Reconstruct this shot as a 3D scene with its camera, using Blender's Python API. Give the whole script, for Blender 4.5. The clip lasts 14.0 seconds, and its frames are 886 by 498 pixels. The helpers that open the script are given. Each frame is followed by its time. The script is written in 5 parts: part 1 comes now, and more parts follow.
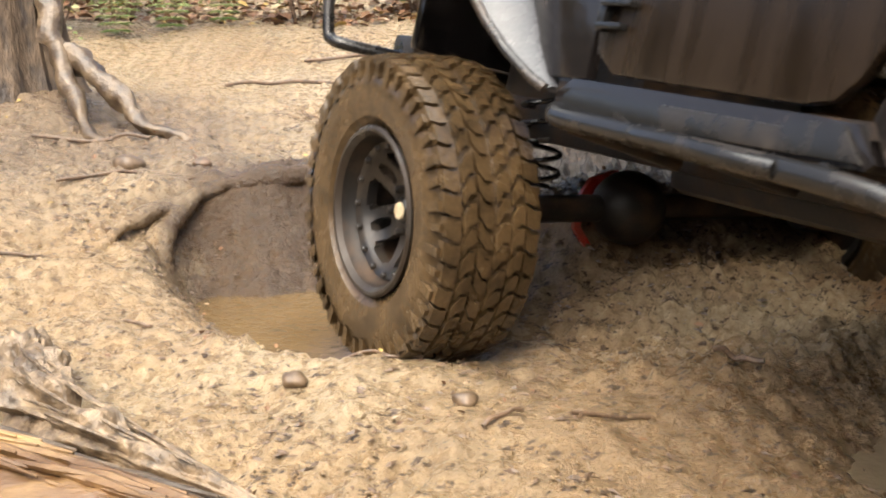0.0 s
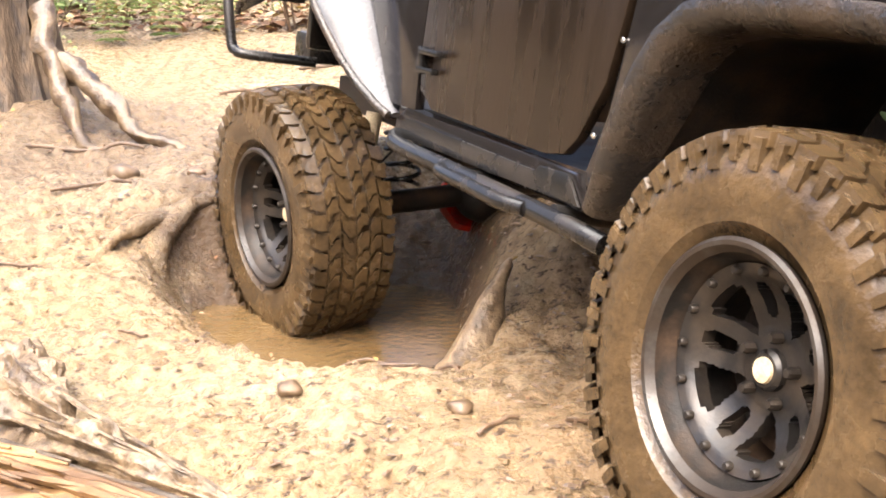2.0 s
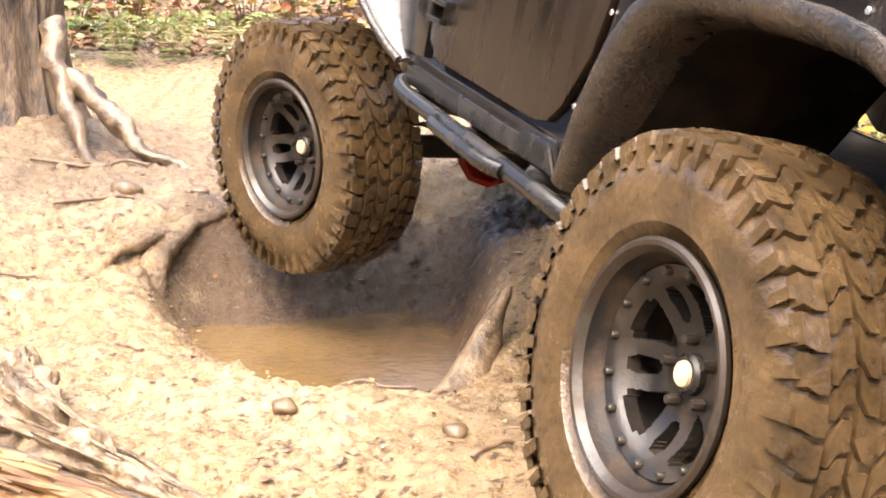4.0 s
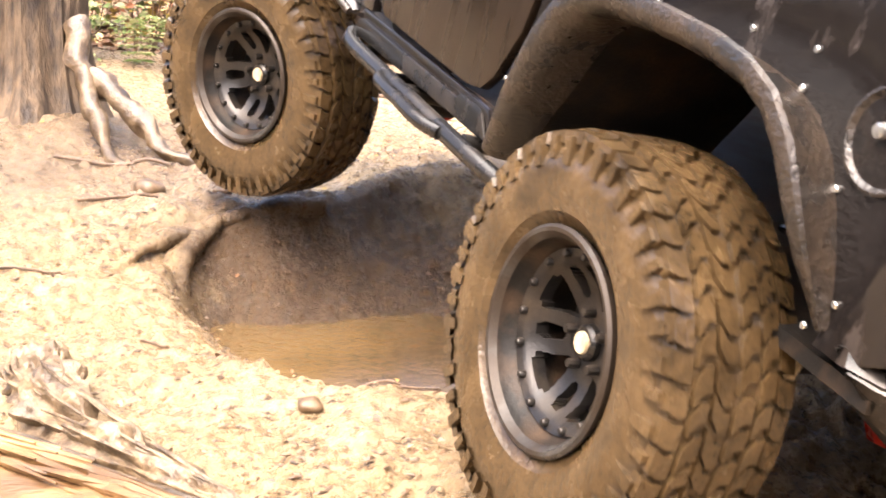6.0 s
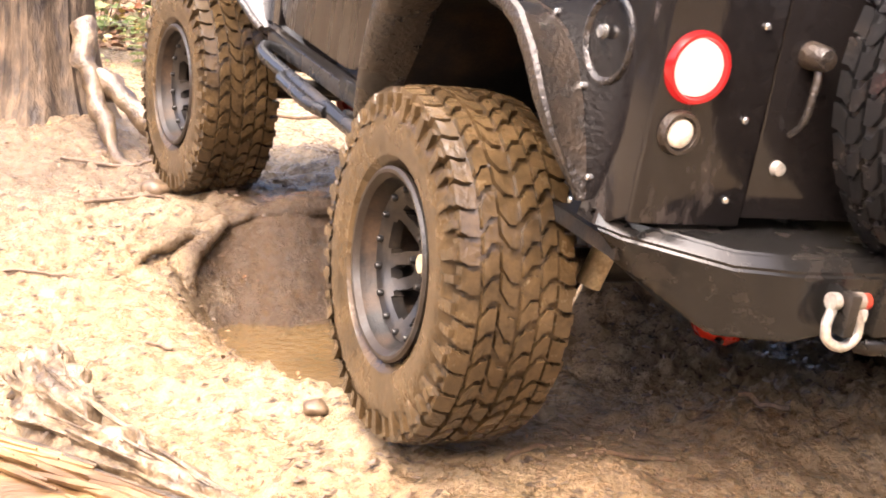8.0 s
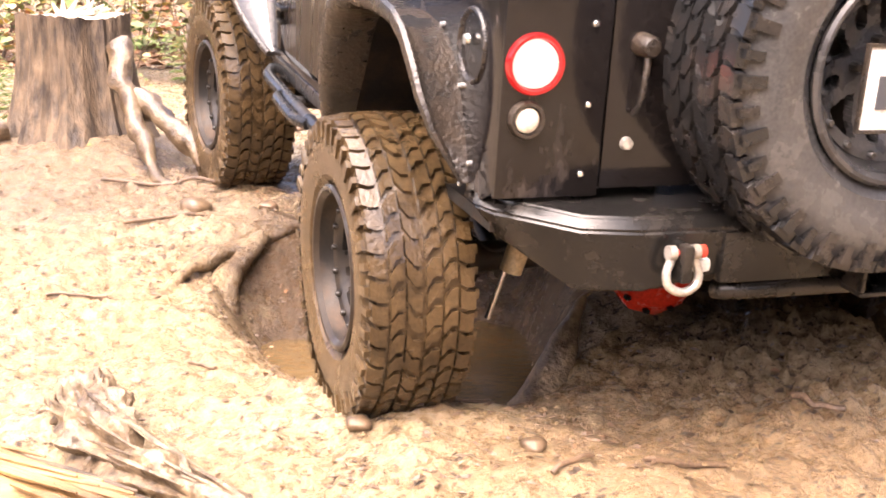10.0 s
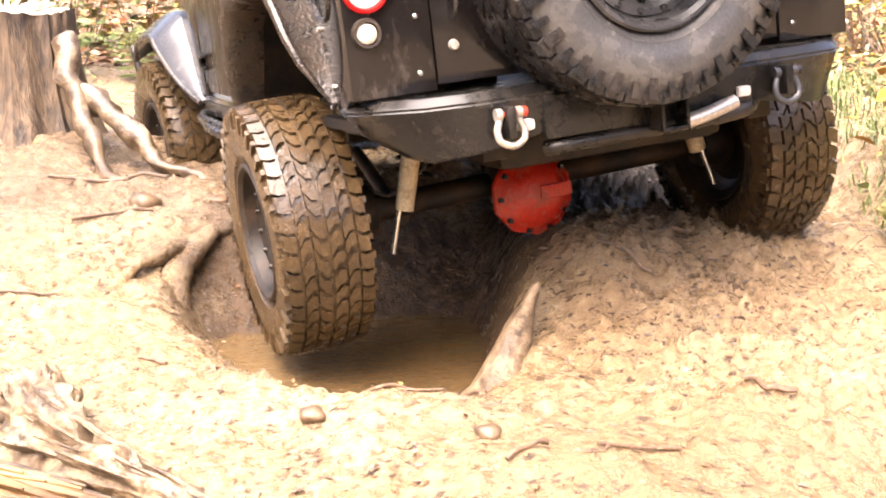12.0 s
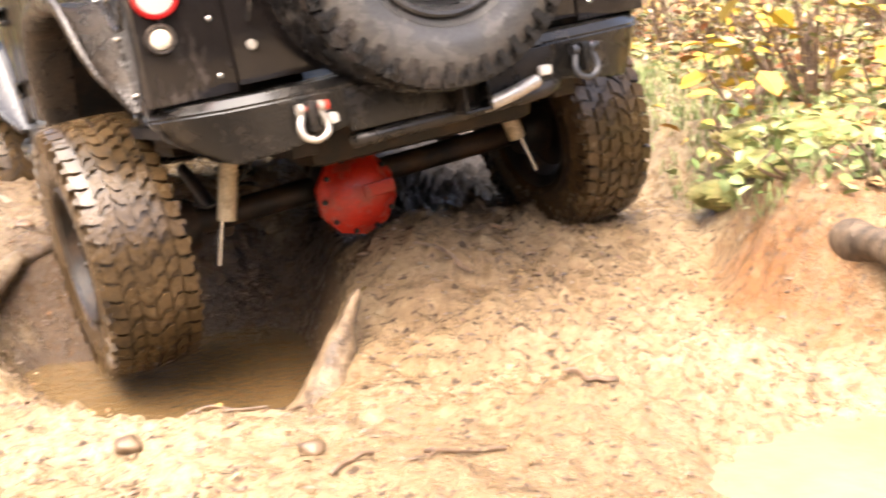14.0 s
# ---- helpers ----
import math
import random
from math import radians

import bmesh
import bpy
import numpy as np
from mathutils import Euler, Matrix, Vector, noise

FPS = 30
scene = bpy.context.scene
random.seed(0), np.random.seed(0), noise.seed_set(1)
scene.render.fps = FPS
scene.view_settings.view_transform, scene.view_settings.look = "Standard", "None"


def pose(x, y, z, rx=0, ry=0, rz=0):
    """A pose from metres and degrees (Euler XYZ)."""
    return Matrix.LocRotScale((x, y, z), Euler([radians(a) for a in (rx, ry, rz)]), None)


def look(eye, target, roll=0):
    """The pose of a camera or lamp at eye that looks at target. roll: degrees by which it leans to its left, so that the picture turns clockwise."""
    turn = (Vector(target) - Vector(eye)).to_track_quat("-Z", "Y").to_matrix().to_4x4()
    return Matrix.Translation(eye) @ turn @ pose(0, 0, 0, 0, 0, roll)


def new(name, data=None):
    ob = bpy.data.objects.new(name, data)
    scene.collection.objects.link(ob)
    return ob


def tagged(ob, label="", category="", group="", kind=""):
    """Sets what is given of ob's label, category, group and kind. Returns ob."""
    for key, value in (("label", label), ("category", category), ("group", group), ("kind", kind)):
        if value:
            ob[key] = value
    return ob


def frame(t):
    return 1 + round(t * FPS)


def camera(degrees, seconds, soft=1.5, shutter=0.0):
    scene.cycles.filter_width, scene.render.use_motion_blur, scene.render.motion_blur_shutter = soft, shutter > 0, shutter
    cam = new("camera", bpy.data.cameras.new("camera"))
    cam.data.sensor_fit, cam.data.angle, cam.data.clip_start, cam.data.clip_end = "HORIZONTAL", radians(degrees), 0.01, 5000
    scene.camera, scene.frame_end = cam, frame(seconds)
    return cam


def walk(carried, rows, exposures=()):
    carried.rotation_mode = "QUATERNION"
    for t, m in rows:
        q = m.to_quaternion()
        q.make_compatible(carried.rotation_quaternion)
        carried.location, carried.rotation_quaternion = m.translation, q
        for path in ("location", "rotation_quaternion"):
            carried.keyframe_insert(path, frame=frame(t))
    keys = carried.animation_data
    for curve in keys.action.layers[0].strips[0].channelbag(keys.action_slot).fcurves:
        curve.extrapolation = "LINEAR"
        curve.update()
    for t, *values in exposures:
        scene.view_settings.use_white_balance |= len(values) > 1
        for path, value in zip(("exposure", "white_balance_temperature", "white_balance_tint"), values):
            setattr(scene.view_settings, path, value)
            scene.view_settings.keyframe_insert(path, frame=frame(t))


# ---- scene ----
cam = camera(40.0, 14.0, 1.8, 0.4)
PATH = [
    (0, pose(0.009, -0.020, 1.117, 75.74, 0.11, 0.88)),
    (0.5, pose(0.016, -0.018, 1.124, 75.90, 0.61, 1.56)),
    (1, pose(0.024, -0.007, 1.117, 76.04, 0.63, 1.01)),
    (1.5, pose(0.017, -0.014, 1.128, 76.14, 0.41, 0.74)),
    (2, pose(0.014, -0.020, 1.123, 76.01, 0.42, 0.62)),
    (2.5, pose(0.018, -0.007, 1.116, 76.17, 0.37, 0.33)),
    (3, pose(0.011, -0.016, 1.113, 76.36, -1.13, 0.14)),
    (3.2, pose(0.012, -0.022, 1.110, 76.48, -1.05, 0.42)),
    (5.3, pose(-0.030, -0.027, 1.054, 79.67, -3.37, 1.23)),
    (5.5, pose(-0.040, -0.048, 1.057, 78.99, -3.35, 0.81)),
    (6, pose(-0.040, -0.050, 1.080, 78.03, -2.59, 1.62)),
    (6.5, pose(-0.046, -0.040, 1.073, 77.92, -2.44, 1.52)),
    (7, pose(-0.026, -0.026, 1.083, 77.79, -1.92, 1.86)),
    (7.5, pose(-0.031, -0.030, 1.075, 77.86, -2.39, 1.81)),
    (8, pose(-0.021, -0.019, 1.082, 77.87, -2.01, 2.13)),
    (8.2, pose(-0.019, -0.015, 1.085, 77.58, -2.22, 1.88)),
    (10.3, pose(-0.000, 0.036, 1.082, 78.33, 0.71, 4.01)),
    (10.5, pose(-0.008, 0.022, 1.072, 78.58, 0.43, 4.02)),
    (11, pose(0.013, 0.034, 1.077, 78.37, 1.01, 3.58)),
    (11.5, pose(0.010, 0.036, 1.061, 78.71, 1.24, 2.76)),
    (12, pose(0.010, 0.048, 1.057, 77.91, 1.04, 1.68)),
    (12.5, pose(0.017, 0.053, 1.052, 77.66, 0.63, 0.89)),
    (13, pose(0.019, 0.053, 1.052, 77.16, 0.68, 1.13)),
    (13.5, pose(0.018, 0.055, 1.064, 77.55, 0.99, -0.82)),
    (14, pose(0.069, 0.101, 1.061, 77.65, 3.10, -6.60)),
]
EXPOSURES = [(0.0, 1.7, 6400, 5), (0.5, 1.77, 6400, 4), (1.5, 2.3, 6400, 9), (3.2, 2.46, 6650, 12), (8.2, 2.66, 6750, 18), (10.5, 2.68, 6800, 21), (11.0, 2.8, 6850, 20), (12.5, 2.75, 6800, 17), (14.0, 2.55, 6800, 13)]
walk(cam, PATH, EXPOSURES)

# ---- daylight: overcast, rain ----
world = bpy.data.worlds.new("overcast")
scene.world = world
world.use_nodes = True
sky = world.node_tree.nodes.new("ShaderNodeTexSky")
sky.sky_type, sky.sun_disc = "NISHITA", False
sky.sun_elevation, sky.sun_rotation = radians(55), radians(200)
sky.air_density, sky.dust_density, sky.ozone_density = 0.6, 7.0, 0.0
world.node_tree.links.new(sky.outputs["Color"], world.node_tree.nodes["Background"].inputs["Color"])
world.node_tree.nodes["Background"].inputs["Strength"].default_value = 0.15
sun = new("sun", bpy.data.lights.new("sun", "SUN"))
sun.data.energy, sun.data.angle, sun.data.color = 1.5, radians(55), (1.0, 0.95, 0.88)
sun.matrix_basis = look((-2, 4.6, 12), (0, 4, 0))

# the vehicle's way: its origin is the ground under the middle of the rear axle
CAR = [
    (0, pose(1.534, 1.522, -0.056, -1.84, 15.02, 25.98)),
    (0.5, pose(1.436, 1.841, -0.050, -2.03, 7.02, 26.39)),
    (1, pose(1.307, 2.080, -0.154, -1.06, 9.12, 26.07)),
    (1.5, pose(1.242, 2.200, -0.181, 0.18, 7.55, 26.76)),
    (2, pose(1.227, 2.261, -0.211, 1.84, 7.58, 27.17)),
    (2.5, pose(1.214, 2.316, -0.224, 2.93, 7.73, 27.36)),
    (3, pose(1.175, 2.307, -0.225, 4.22, 8.49, 26.88)),
    (3.2, pose(1.159, 2.295, -0.213, 5.17, 8.46, 26.18)),
    (5.3, pose(0.987, 2.257, -0.151, 10.21, 7.92, 22.27)),
    (5.5, pose(0.969, 2.353, -0.170, 10.95, 7.73, 23.35)),
    (6, pose(0.870, 2.623, -0.157, 12.68, 7.03, 26.77)),
    (6.5, pose(0.790, 2.738, -0.123, 11.50, 5.13, 26.87)),
    (7, pose(0.737, 2.849, -0.078, 8.77, 3.87, 26.85)),
    (7.5, pose(0.647, 2.975, -0.084, 8.74, 3.95, 26.68)),
    (8, pose(0.588, 3.070, -0.069, 7.69, 4.21, 26.32)),
    (8.2, pose(0.571, 3.117, -0.078, 7.82, 4.15, 26.69)),
    (10.3, pose(0.330, 3.548, -0.076, 6.77, 1.48, 22.03)),
    (10.5, pose(0.307, 3.590, -0.076, 6.67, 1.23, 21.59)),
    (11, pose(0.233, 3.815, -0.041, 3.36, -1.79, 21.00)),
    (11.5, pose(0.209, 4.017, 0.005, -0.91, -3.48, 22.45)),
    (12, pose(0.246, 4.081, 0.029, -2.54, -4.97, 22.46)),
    (12.5, pose(0.256, 4.094, 0.038, -2.93, -5.62, 22.26)),
    (13, pose(0.269, 4.106, 0.043, -3.33, -5.95, 21.65)),
    (13.5, pose(0.267, 4.110, 0.053, -3.79, -5.83, 22.19)),
    (14, pose(0.289, 4.137, 0.045, -4.09, -6.25, 20.81)),
]
# seconds, y of the axle, height of the left and right hub in the vehicle's space, steering
FRONT = [(0.0, 2.34, 0.31, 0.6, 4), (0.5, 2.42, 0.27, 0.56, 4), (1.0, 2.43, 0.25, 0.52, 2), (1.5, 2.42, 0.27, 0.5, 4), (2.5, 2.41, 0.265, 0.48, 6), (3.2, 2.41, 0.265, 0.45, 9), (4.3, 2.42, 0.28, 0.43, 24), (5.3, 2.42, 0.3, 0.42, 38), (5.7, 2.42, 0.31, 0.42, 30), (6.0, 2.42, 0.3, 0.4, 26), (6.5, 2.42, 0.3, 0.4, 16), (7.5, 2.44, 0.33, 0.4, 5), (8.2, 2.45, 0.36, 0.4, 5), (10.5, 2.48, 0.42, 0.42, 5), (12.5, 2.48, 0.47, 0.42, 5), (14.0, 2.48, 0.47, 0.42, 5)]
REAR = [(0.0, 0.0, 0.545, 0.5), (2.5, 0.0, 0.54, 0.5), (6.0, 0.0, 0.512, 0.5), (8.2, 0.0, 0.482, 0.5), (10.5, 0.0, 0.43, 0.48), (11.5, 0.0, 0.395, 0.45), (12.5, 0.0, 0.385, 0.43), (14.0, 0.0, 0.38, 0.43)]
SPIN0 = 10.0


# ---- helpers of this scene ----
def lerp_rows(rows, t):
    for (t0, *a), (t1, *b) in zip(rows, rows[1:]):
        if t <= t1:
            k = (t - t0) / (t1 - t0)
            return [u + (v - u) * k for u, v in zip(a, b)]
    return list(rows[-1][1:])


def part(name, bm, material, parent=None, label="", smooth=True):
    me = bpy.data.meshes.new(name)
    bm.normal_update()
    bm.to_mesh(me)
    bm.free()
    for p in me.polygons:
        p.use_smooth = smooth
    if smooth:
        me.set_sharp_from_angle(angle=radians(40))
    me.materials.append(material)
    ob = new(name, me)
    if parent:
        ob.parent = parent
    if label:
        ob["label"] = label
    return ob


def box(bm, x0, x1, y0, y1, z0, z1, bevel=0.0, m=None):
    r = bmesh.ops.create_cube(bm, size=1.0)
    vs = r["verts"]
    mat = Matrix.Translation(((x0 + x1) / 2, (y0 + y1) / 2, (z0 + z1) / 2)) @ Matrix.Diagonal((x1 - x0, y1 - y0, z1 - z0, 1))
    bmesh.ops.transform(bm, matrix=(m or Matrix()) @ mat, verts=vs)
    if bevel:
        es = list({e for v in vs for e in v.link_edges})
        bmesh.ops.bevel(bm, geom=es, offset=bevel, segments=2, affect="EDGES", profile=0.6)
    return bm


def tube(bm, pts, r, seg=12, cap=True):
    """A round bar along a line of points; r may be a number or a list."""
    pts = [Vector(p) for p in pts]
    rs = r if isinstance(r, (list, tuple)) else [r] * len(pts)
    rings, side = [], None
    for i, p in enumerate(pts):
        a = (pts[min(i + 1, len(pts) - 1)] - pts[max(i - 1, 0)]).normalized()
        if side is None:
            side = a.orthogonal().normalized()
        side = (side - a * side.dot(a)).normalized()
        up = a.cross(side)
        rings.append([bm.verts.new(p + (side * math.cos(k) + up * math.sin(k)) * rs[i]) for k in np.linspace(0, 2 * math.pi, seg, endpoint=False)])
    for a, b in zip(rings, rings[1:]):
        for k in range(seg):
            bm.faces.new((a[k], a[(k + 1) % seg], b[(k + 1) % seg], b[k]))
    if cap:
        bm.faces.new(rings[0][::-1])
        bm.faces.new(rings[-1])
    return bm


def smooth_line(pts, n=6):
    """Catmull-Rom through the points."""
    P = [Vector(p) for p in pts]
    P = [P[0] * 2 - P[1]] + P + [P[-1] * 2 - P[-2]]
    out = []
    for i in range(1, len(P) - 2):
        for k in range(n):
            t = k / n
            a, b, c, d = P[i - 1 : i + 3]
            out.append(0.5 * ((2 * b) + (c - a) * t + (2 * a - 5 * b + 4 * c - d) * t * t + (3 * b - a - 3 * c + d) * t ** 3))
    return out + [P[-2]]


def lathe(bm, profile, seg=48, axis="x", closed=False):
    """Turns a profile of (radius, along) about an axis."""
    rings = []
    for k in np.linspace(0, 2 * math.pi, seg, endpoint=False):
        ring = []
        for r, a in profile:
            c, s = r * math.cos(k), r * math.sin(k)
            ring.append(bm.verts.new({"x": (a, c, s), "y": (c, a, s), "z": (c, s, a)}[axis]))
        rings.append(ring)
    n = len(profile)
    for i in range(seg):
        a, b = rings[i], rings[(i + 1) % seg]
        for k in range(n if closed else n - 1):
            q = (a[k], a[(k + 1) % n], b[(k + 1) % n], b[k])
            if len({v.co.to_tuple(6) for v in q}) > 2:
                bm.faces.new(q)
    bmesh.ops.remove_doubles(bm, verts=bm.verts, dist=1e-5)
    bmesh.ops.recalc_face_normals(bm, faces=bm.faces)
    return bm


def slab(bm, outline, x0, x1, bevel=0.0):
    """A plate whose outline of (y, z) is drawn out from x0 to x1."""
    a = [bm.verts.new((x0, y, z)) for y, z in outline]
    f = bm.faces.new(a)
    r = bmesh.ops.extrude_face_region(bm, geom=[f])
    vs = [v for v in r["geom"] if isinstance(v, bmesh.types.BMVert)]
    bmesh.ops.translate(bm, vec=(x1 - x0, 0, 0), verts=vs)
    bmesh.ops.recalc_face_normals(bm, faces=bm.faces)
    if bevel:
        es = [e for e in bm.edges if len(e.link_faces) == 2 and e.calc_face_angle(0) > 0.6]
        bmesh.ops.bevel(bm, geom=es, offset=bevel, segments=2, affect="EDGES", profile=0.6)
    return bm


def sweep(bm, path, profile, closed=True, base=0.0, widths=None):
    """Draws a profile of (out, in-plane offset) along a path of (y, z): out is along -x; widths shrink what lies beyond base."""
    n, rings = len(path), []
    for i, (y, z) in enumerate(path):
        y0, z0 = path[max(i - 1, 0)]
        y1, z1 = path[min(i + 1, n - 1)]
        d = Vector((0, y1 - y0, z1 - z0)).normalized()
        nrm = Vector((0, -d.z, d.y))
        k = widths[i] if widths else 1.0
        rings.append([bm.verts.new(Vector((-(base + (o - base) * k) if o > base else -o, y, z)) + nrm * (h * (k if o > base else 1.0))) for o, h in profile])
    m = len(profile)
    for a, b in zip(rings, rings[1:]):
        for k in range(m if closed else m - 1):
            bm.faces.new((a[k], a[(k + 1) % m], b[(k + 1) % m], b[k]))
    if closed:
        bm.faces.new(rings[0])
        bm.faces.new(rings[-1][::-1])
    bmesh.ops.recalc_face_normals(bm, faces=bm.faces)
    return bm


# value noise on arrays
_rng = np.random.RandomState(7)
_lat = _rng.rand(256, 256)


def vnoise(x, y):
    xi, yi = np.floor(x).astype(int), np.floor(y).astype(int)
    u, v = x - xi, y - yi
    u, v = u * u * (3 - 2 * u), v * v * (3 - 2 * v)
    g = lambda a, b: _lat[a % 256, b % 256]
    return (g(xi, yi) * (1 - u) + g(xi + 1, yi) * u) * (1 - v) + (g(xi, yi + 1) * (1 - u) + g(xi + 1, yi + 1) * u) * v - 0.5


def fbm(x, y, octaves=4, gain=0.5):
    out, amp = 0 * x, 1.0
    for k in range(octaves):
        out = out + amp * vnoise(x * 2.03 ** k + 17.3 * k, y * 2.03 ** k + 9.1 * k)
        amp *= gain
    return out


def sstep(a, b, v):
    t = np.clip((v - a) / (b - a), 0, 1)
    return t * t * (3 - 2 * t)


# ---- materials ----
def material(name, base=(0.5, 0.5, 0.5), rough=0.5, metal=0.0):
    m = bpy.data.materials.new(name)
    m.use_nodes = True
    b = m.node_tree.nodes["Principled BSDF"]
    b.inputs["Base Color"].default_value = (*base, 1)
    b.inputs["Roughness"].default_value = rough
    b.inputs["Metallic"].default_value = metal
    return m, m.node_tree, b


def noise_node(nt, scale, detail=4.0, rough=0.55, stretch=None, coords="Object"):
    tc = nt.nodes.new("ShaderNodeTexCoord")
    n = nt.nodes.new("ShaderNodeTexNoise")
    n.inputs["Scale"].default_value, n.inputs["Detail"].default_value, n.inputs["Roughness"].default_value = scale, detail, rough
    if stretch:
        mp = nt.nodes.new("ShaderNodeMapping")
        mp.inputs["Scale"].default_value = stretch
        nt.links.new(tc.outputs[coords], mp.inputs["Vector"])
        nt.links.new(mp.outputs["Vector"], n.inputs["Vector"])
    else:
        nt.links.new(tc.outputs[coords], n.inputs["Vector"])
    return n


def ramp(nt, source, stops):
    r = nt.nodes.new("ShaderNodeValToRGB")
    e = r.color_ramp.elements
    while len(e) < len(stops):
        e.new(0.5)
    for k, (p, c) in enumerate(stops):
        e[k].position = p
        e[k].color = (*c, 1) if len(c) == 3 else c
    nt.links.new(source, r.inputs["Fac"])
    return r


def grey(v):
    return (v, v, v)


def mix(nt, fac, a, b):
    m = nt.nodes.new("ShaderNodeMix")
    m.data_type = "RGBA"
    for k, s in ((0, fac), (6, a), (7, b)):
        if isinstance(s, (tuple, float, int)):
            m.inputs[k].default_value = (*s, 1) if isinstance(s, tuple) else s
        else:
            nt.links.new(s, m.inputs[k])
    return m.outputs[2]


def bump(nt, b, height, strength=0.3, dist=0.01):
    n = nt.nodes.new("ShaderNodeBump")
    n.inputs["Strength"].default_value, n.inputs["Distance"].default_value = strength, dist
    nt.links.new(height, n.inputs["Height"])
    nt.links.new(n.outputs["Normal"], b.inputs["Normal"])


def two_tone(name, ca, cb, scale, lo=0.4, hi=0.6, ra=0.5, rb=0.5, metal=0.0, bumpy=0.2, dist=0.005, fine=120, stretch=None, coords="Object"):
    """A surface that wanders between two colours and glosses, with fine relief."""
    m, nt, b = material(name, ca, ra, metal)
    n = noise_node(nt, scale, 6, 0.6, stretch, coords)
    f = noise_node(nt, fine, 3, 0.6, stretch, coords)
    r = ramp(nt, n.outputs["Fac"], [(lo, grey(0)), (hi, grey(1))])
    r2 = ramp(nt, f.outputs["Fac"], [(0.3, grey(0.7)), (0.7, grey(1.15))])
    c = mix(nt, r.outputs["Color"], ca, cb)
    mm = nt.nodes.new("ShaderNodeMix")
    mm.data_type, mm.blend_type = "RGBA", "MULTIPLY"
    mm.inputs[0].default_value = 1
    nt.links.new(c, mm.inputs[6])
    nt.links.new(r2.outputs["Color"], mm.inputs[7])
    nt.links.new(mm.outputs[2], b.inputs["Base Color"])
    rr = ramp(nt, r.outputs["Color"], [(0, grey(ra)), (1, grey(rb))])
    nt.links.new(rr.outputs["Color"], b.inputs["Roughness"])
    bump(nt, b, f.outputs["Fac"], bumpy, dist)
    return m


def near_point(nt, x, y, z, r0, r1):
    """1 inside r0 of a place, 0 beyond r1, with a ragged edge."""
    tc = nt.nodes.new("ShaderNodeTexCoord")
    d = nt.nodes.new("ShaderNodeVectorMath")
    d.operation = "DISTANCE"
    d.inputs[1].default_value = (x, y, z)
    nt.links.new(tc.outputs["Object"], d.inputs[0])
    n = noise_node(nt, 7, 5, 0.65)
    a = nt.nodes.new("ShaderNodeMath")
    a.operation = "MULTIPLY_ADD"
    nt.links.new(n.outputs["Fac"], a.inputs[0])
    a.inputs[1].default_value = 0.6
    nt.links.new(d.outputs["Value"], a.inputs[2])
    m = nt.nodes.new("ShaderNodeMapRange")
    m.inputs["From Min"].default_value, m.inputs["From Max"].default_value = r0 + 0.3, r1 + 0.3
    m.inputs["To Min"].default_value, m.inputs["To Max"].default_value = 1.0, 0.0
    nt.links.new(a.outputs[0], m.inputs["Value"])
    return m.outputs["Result"]


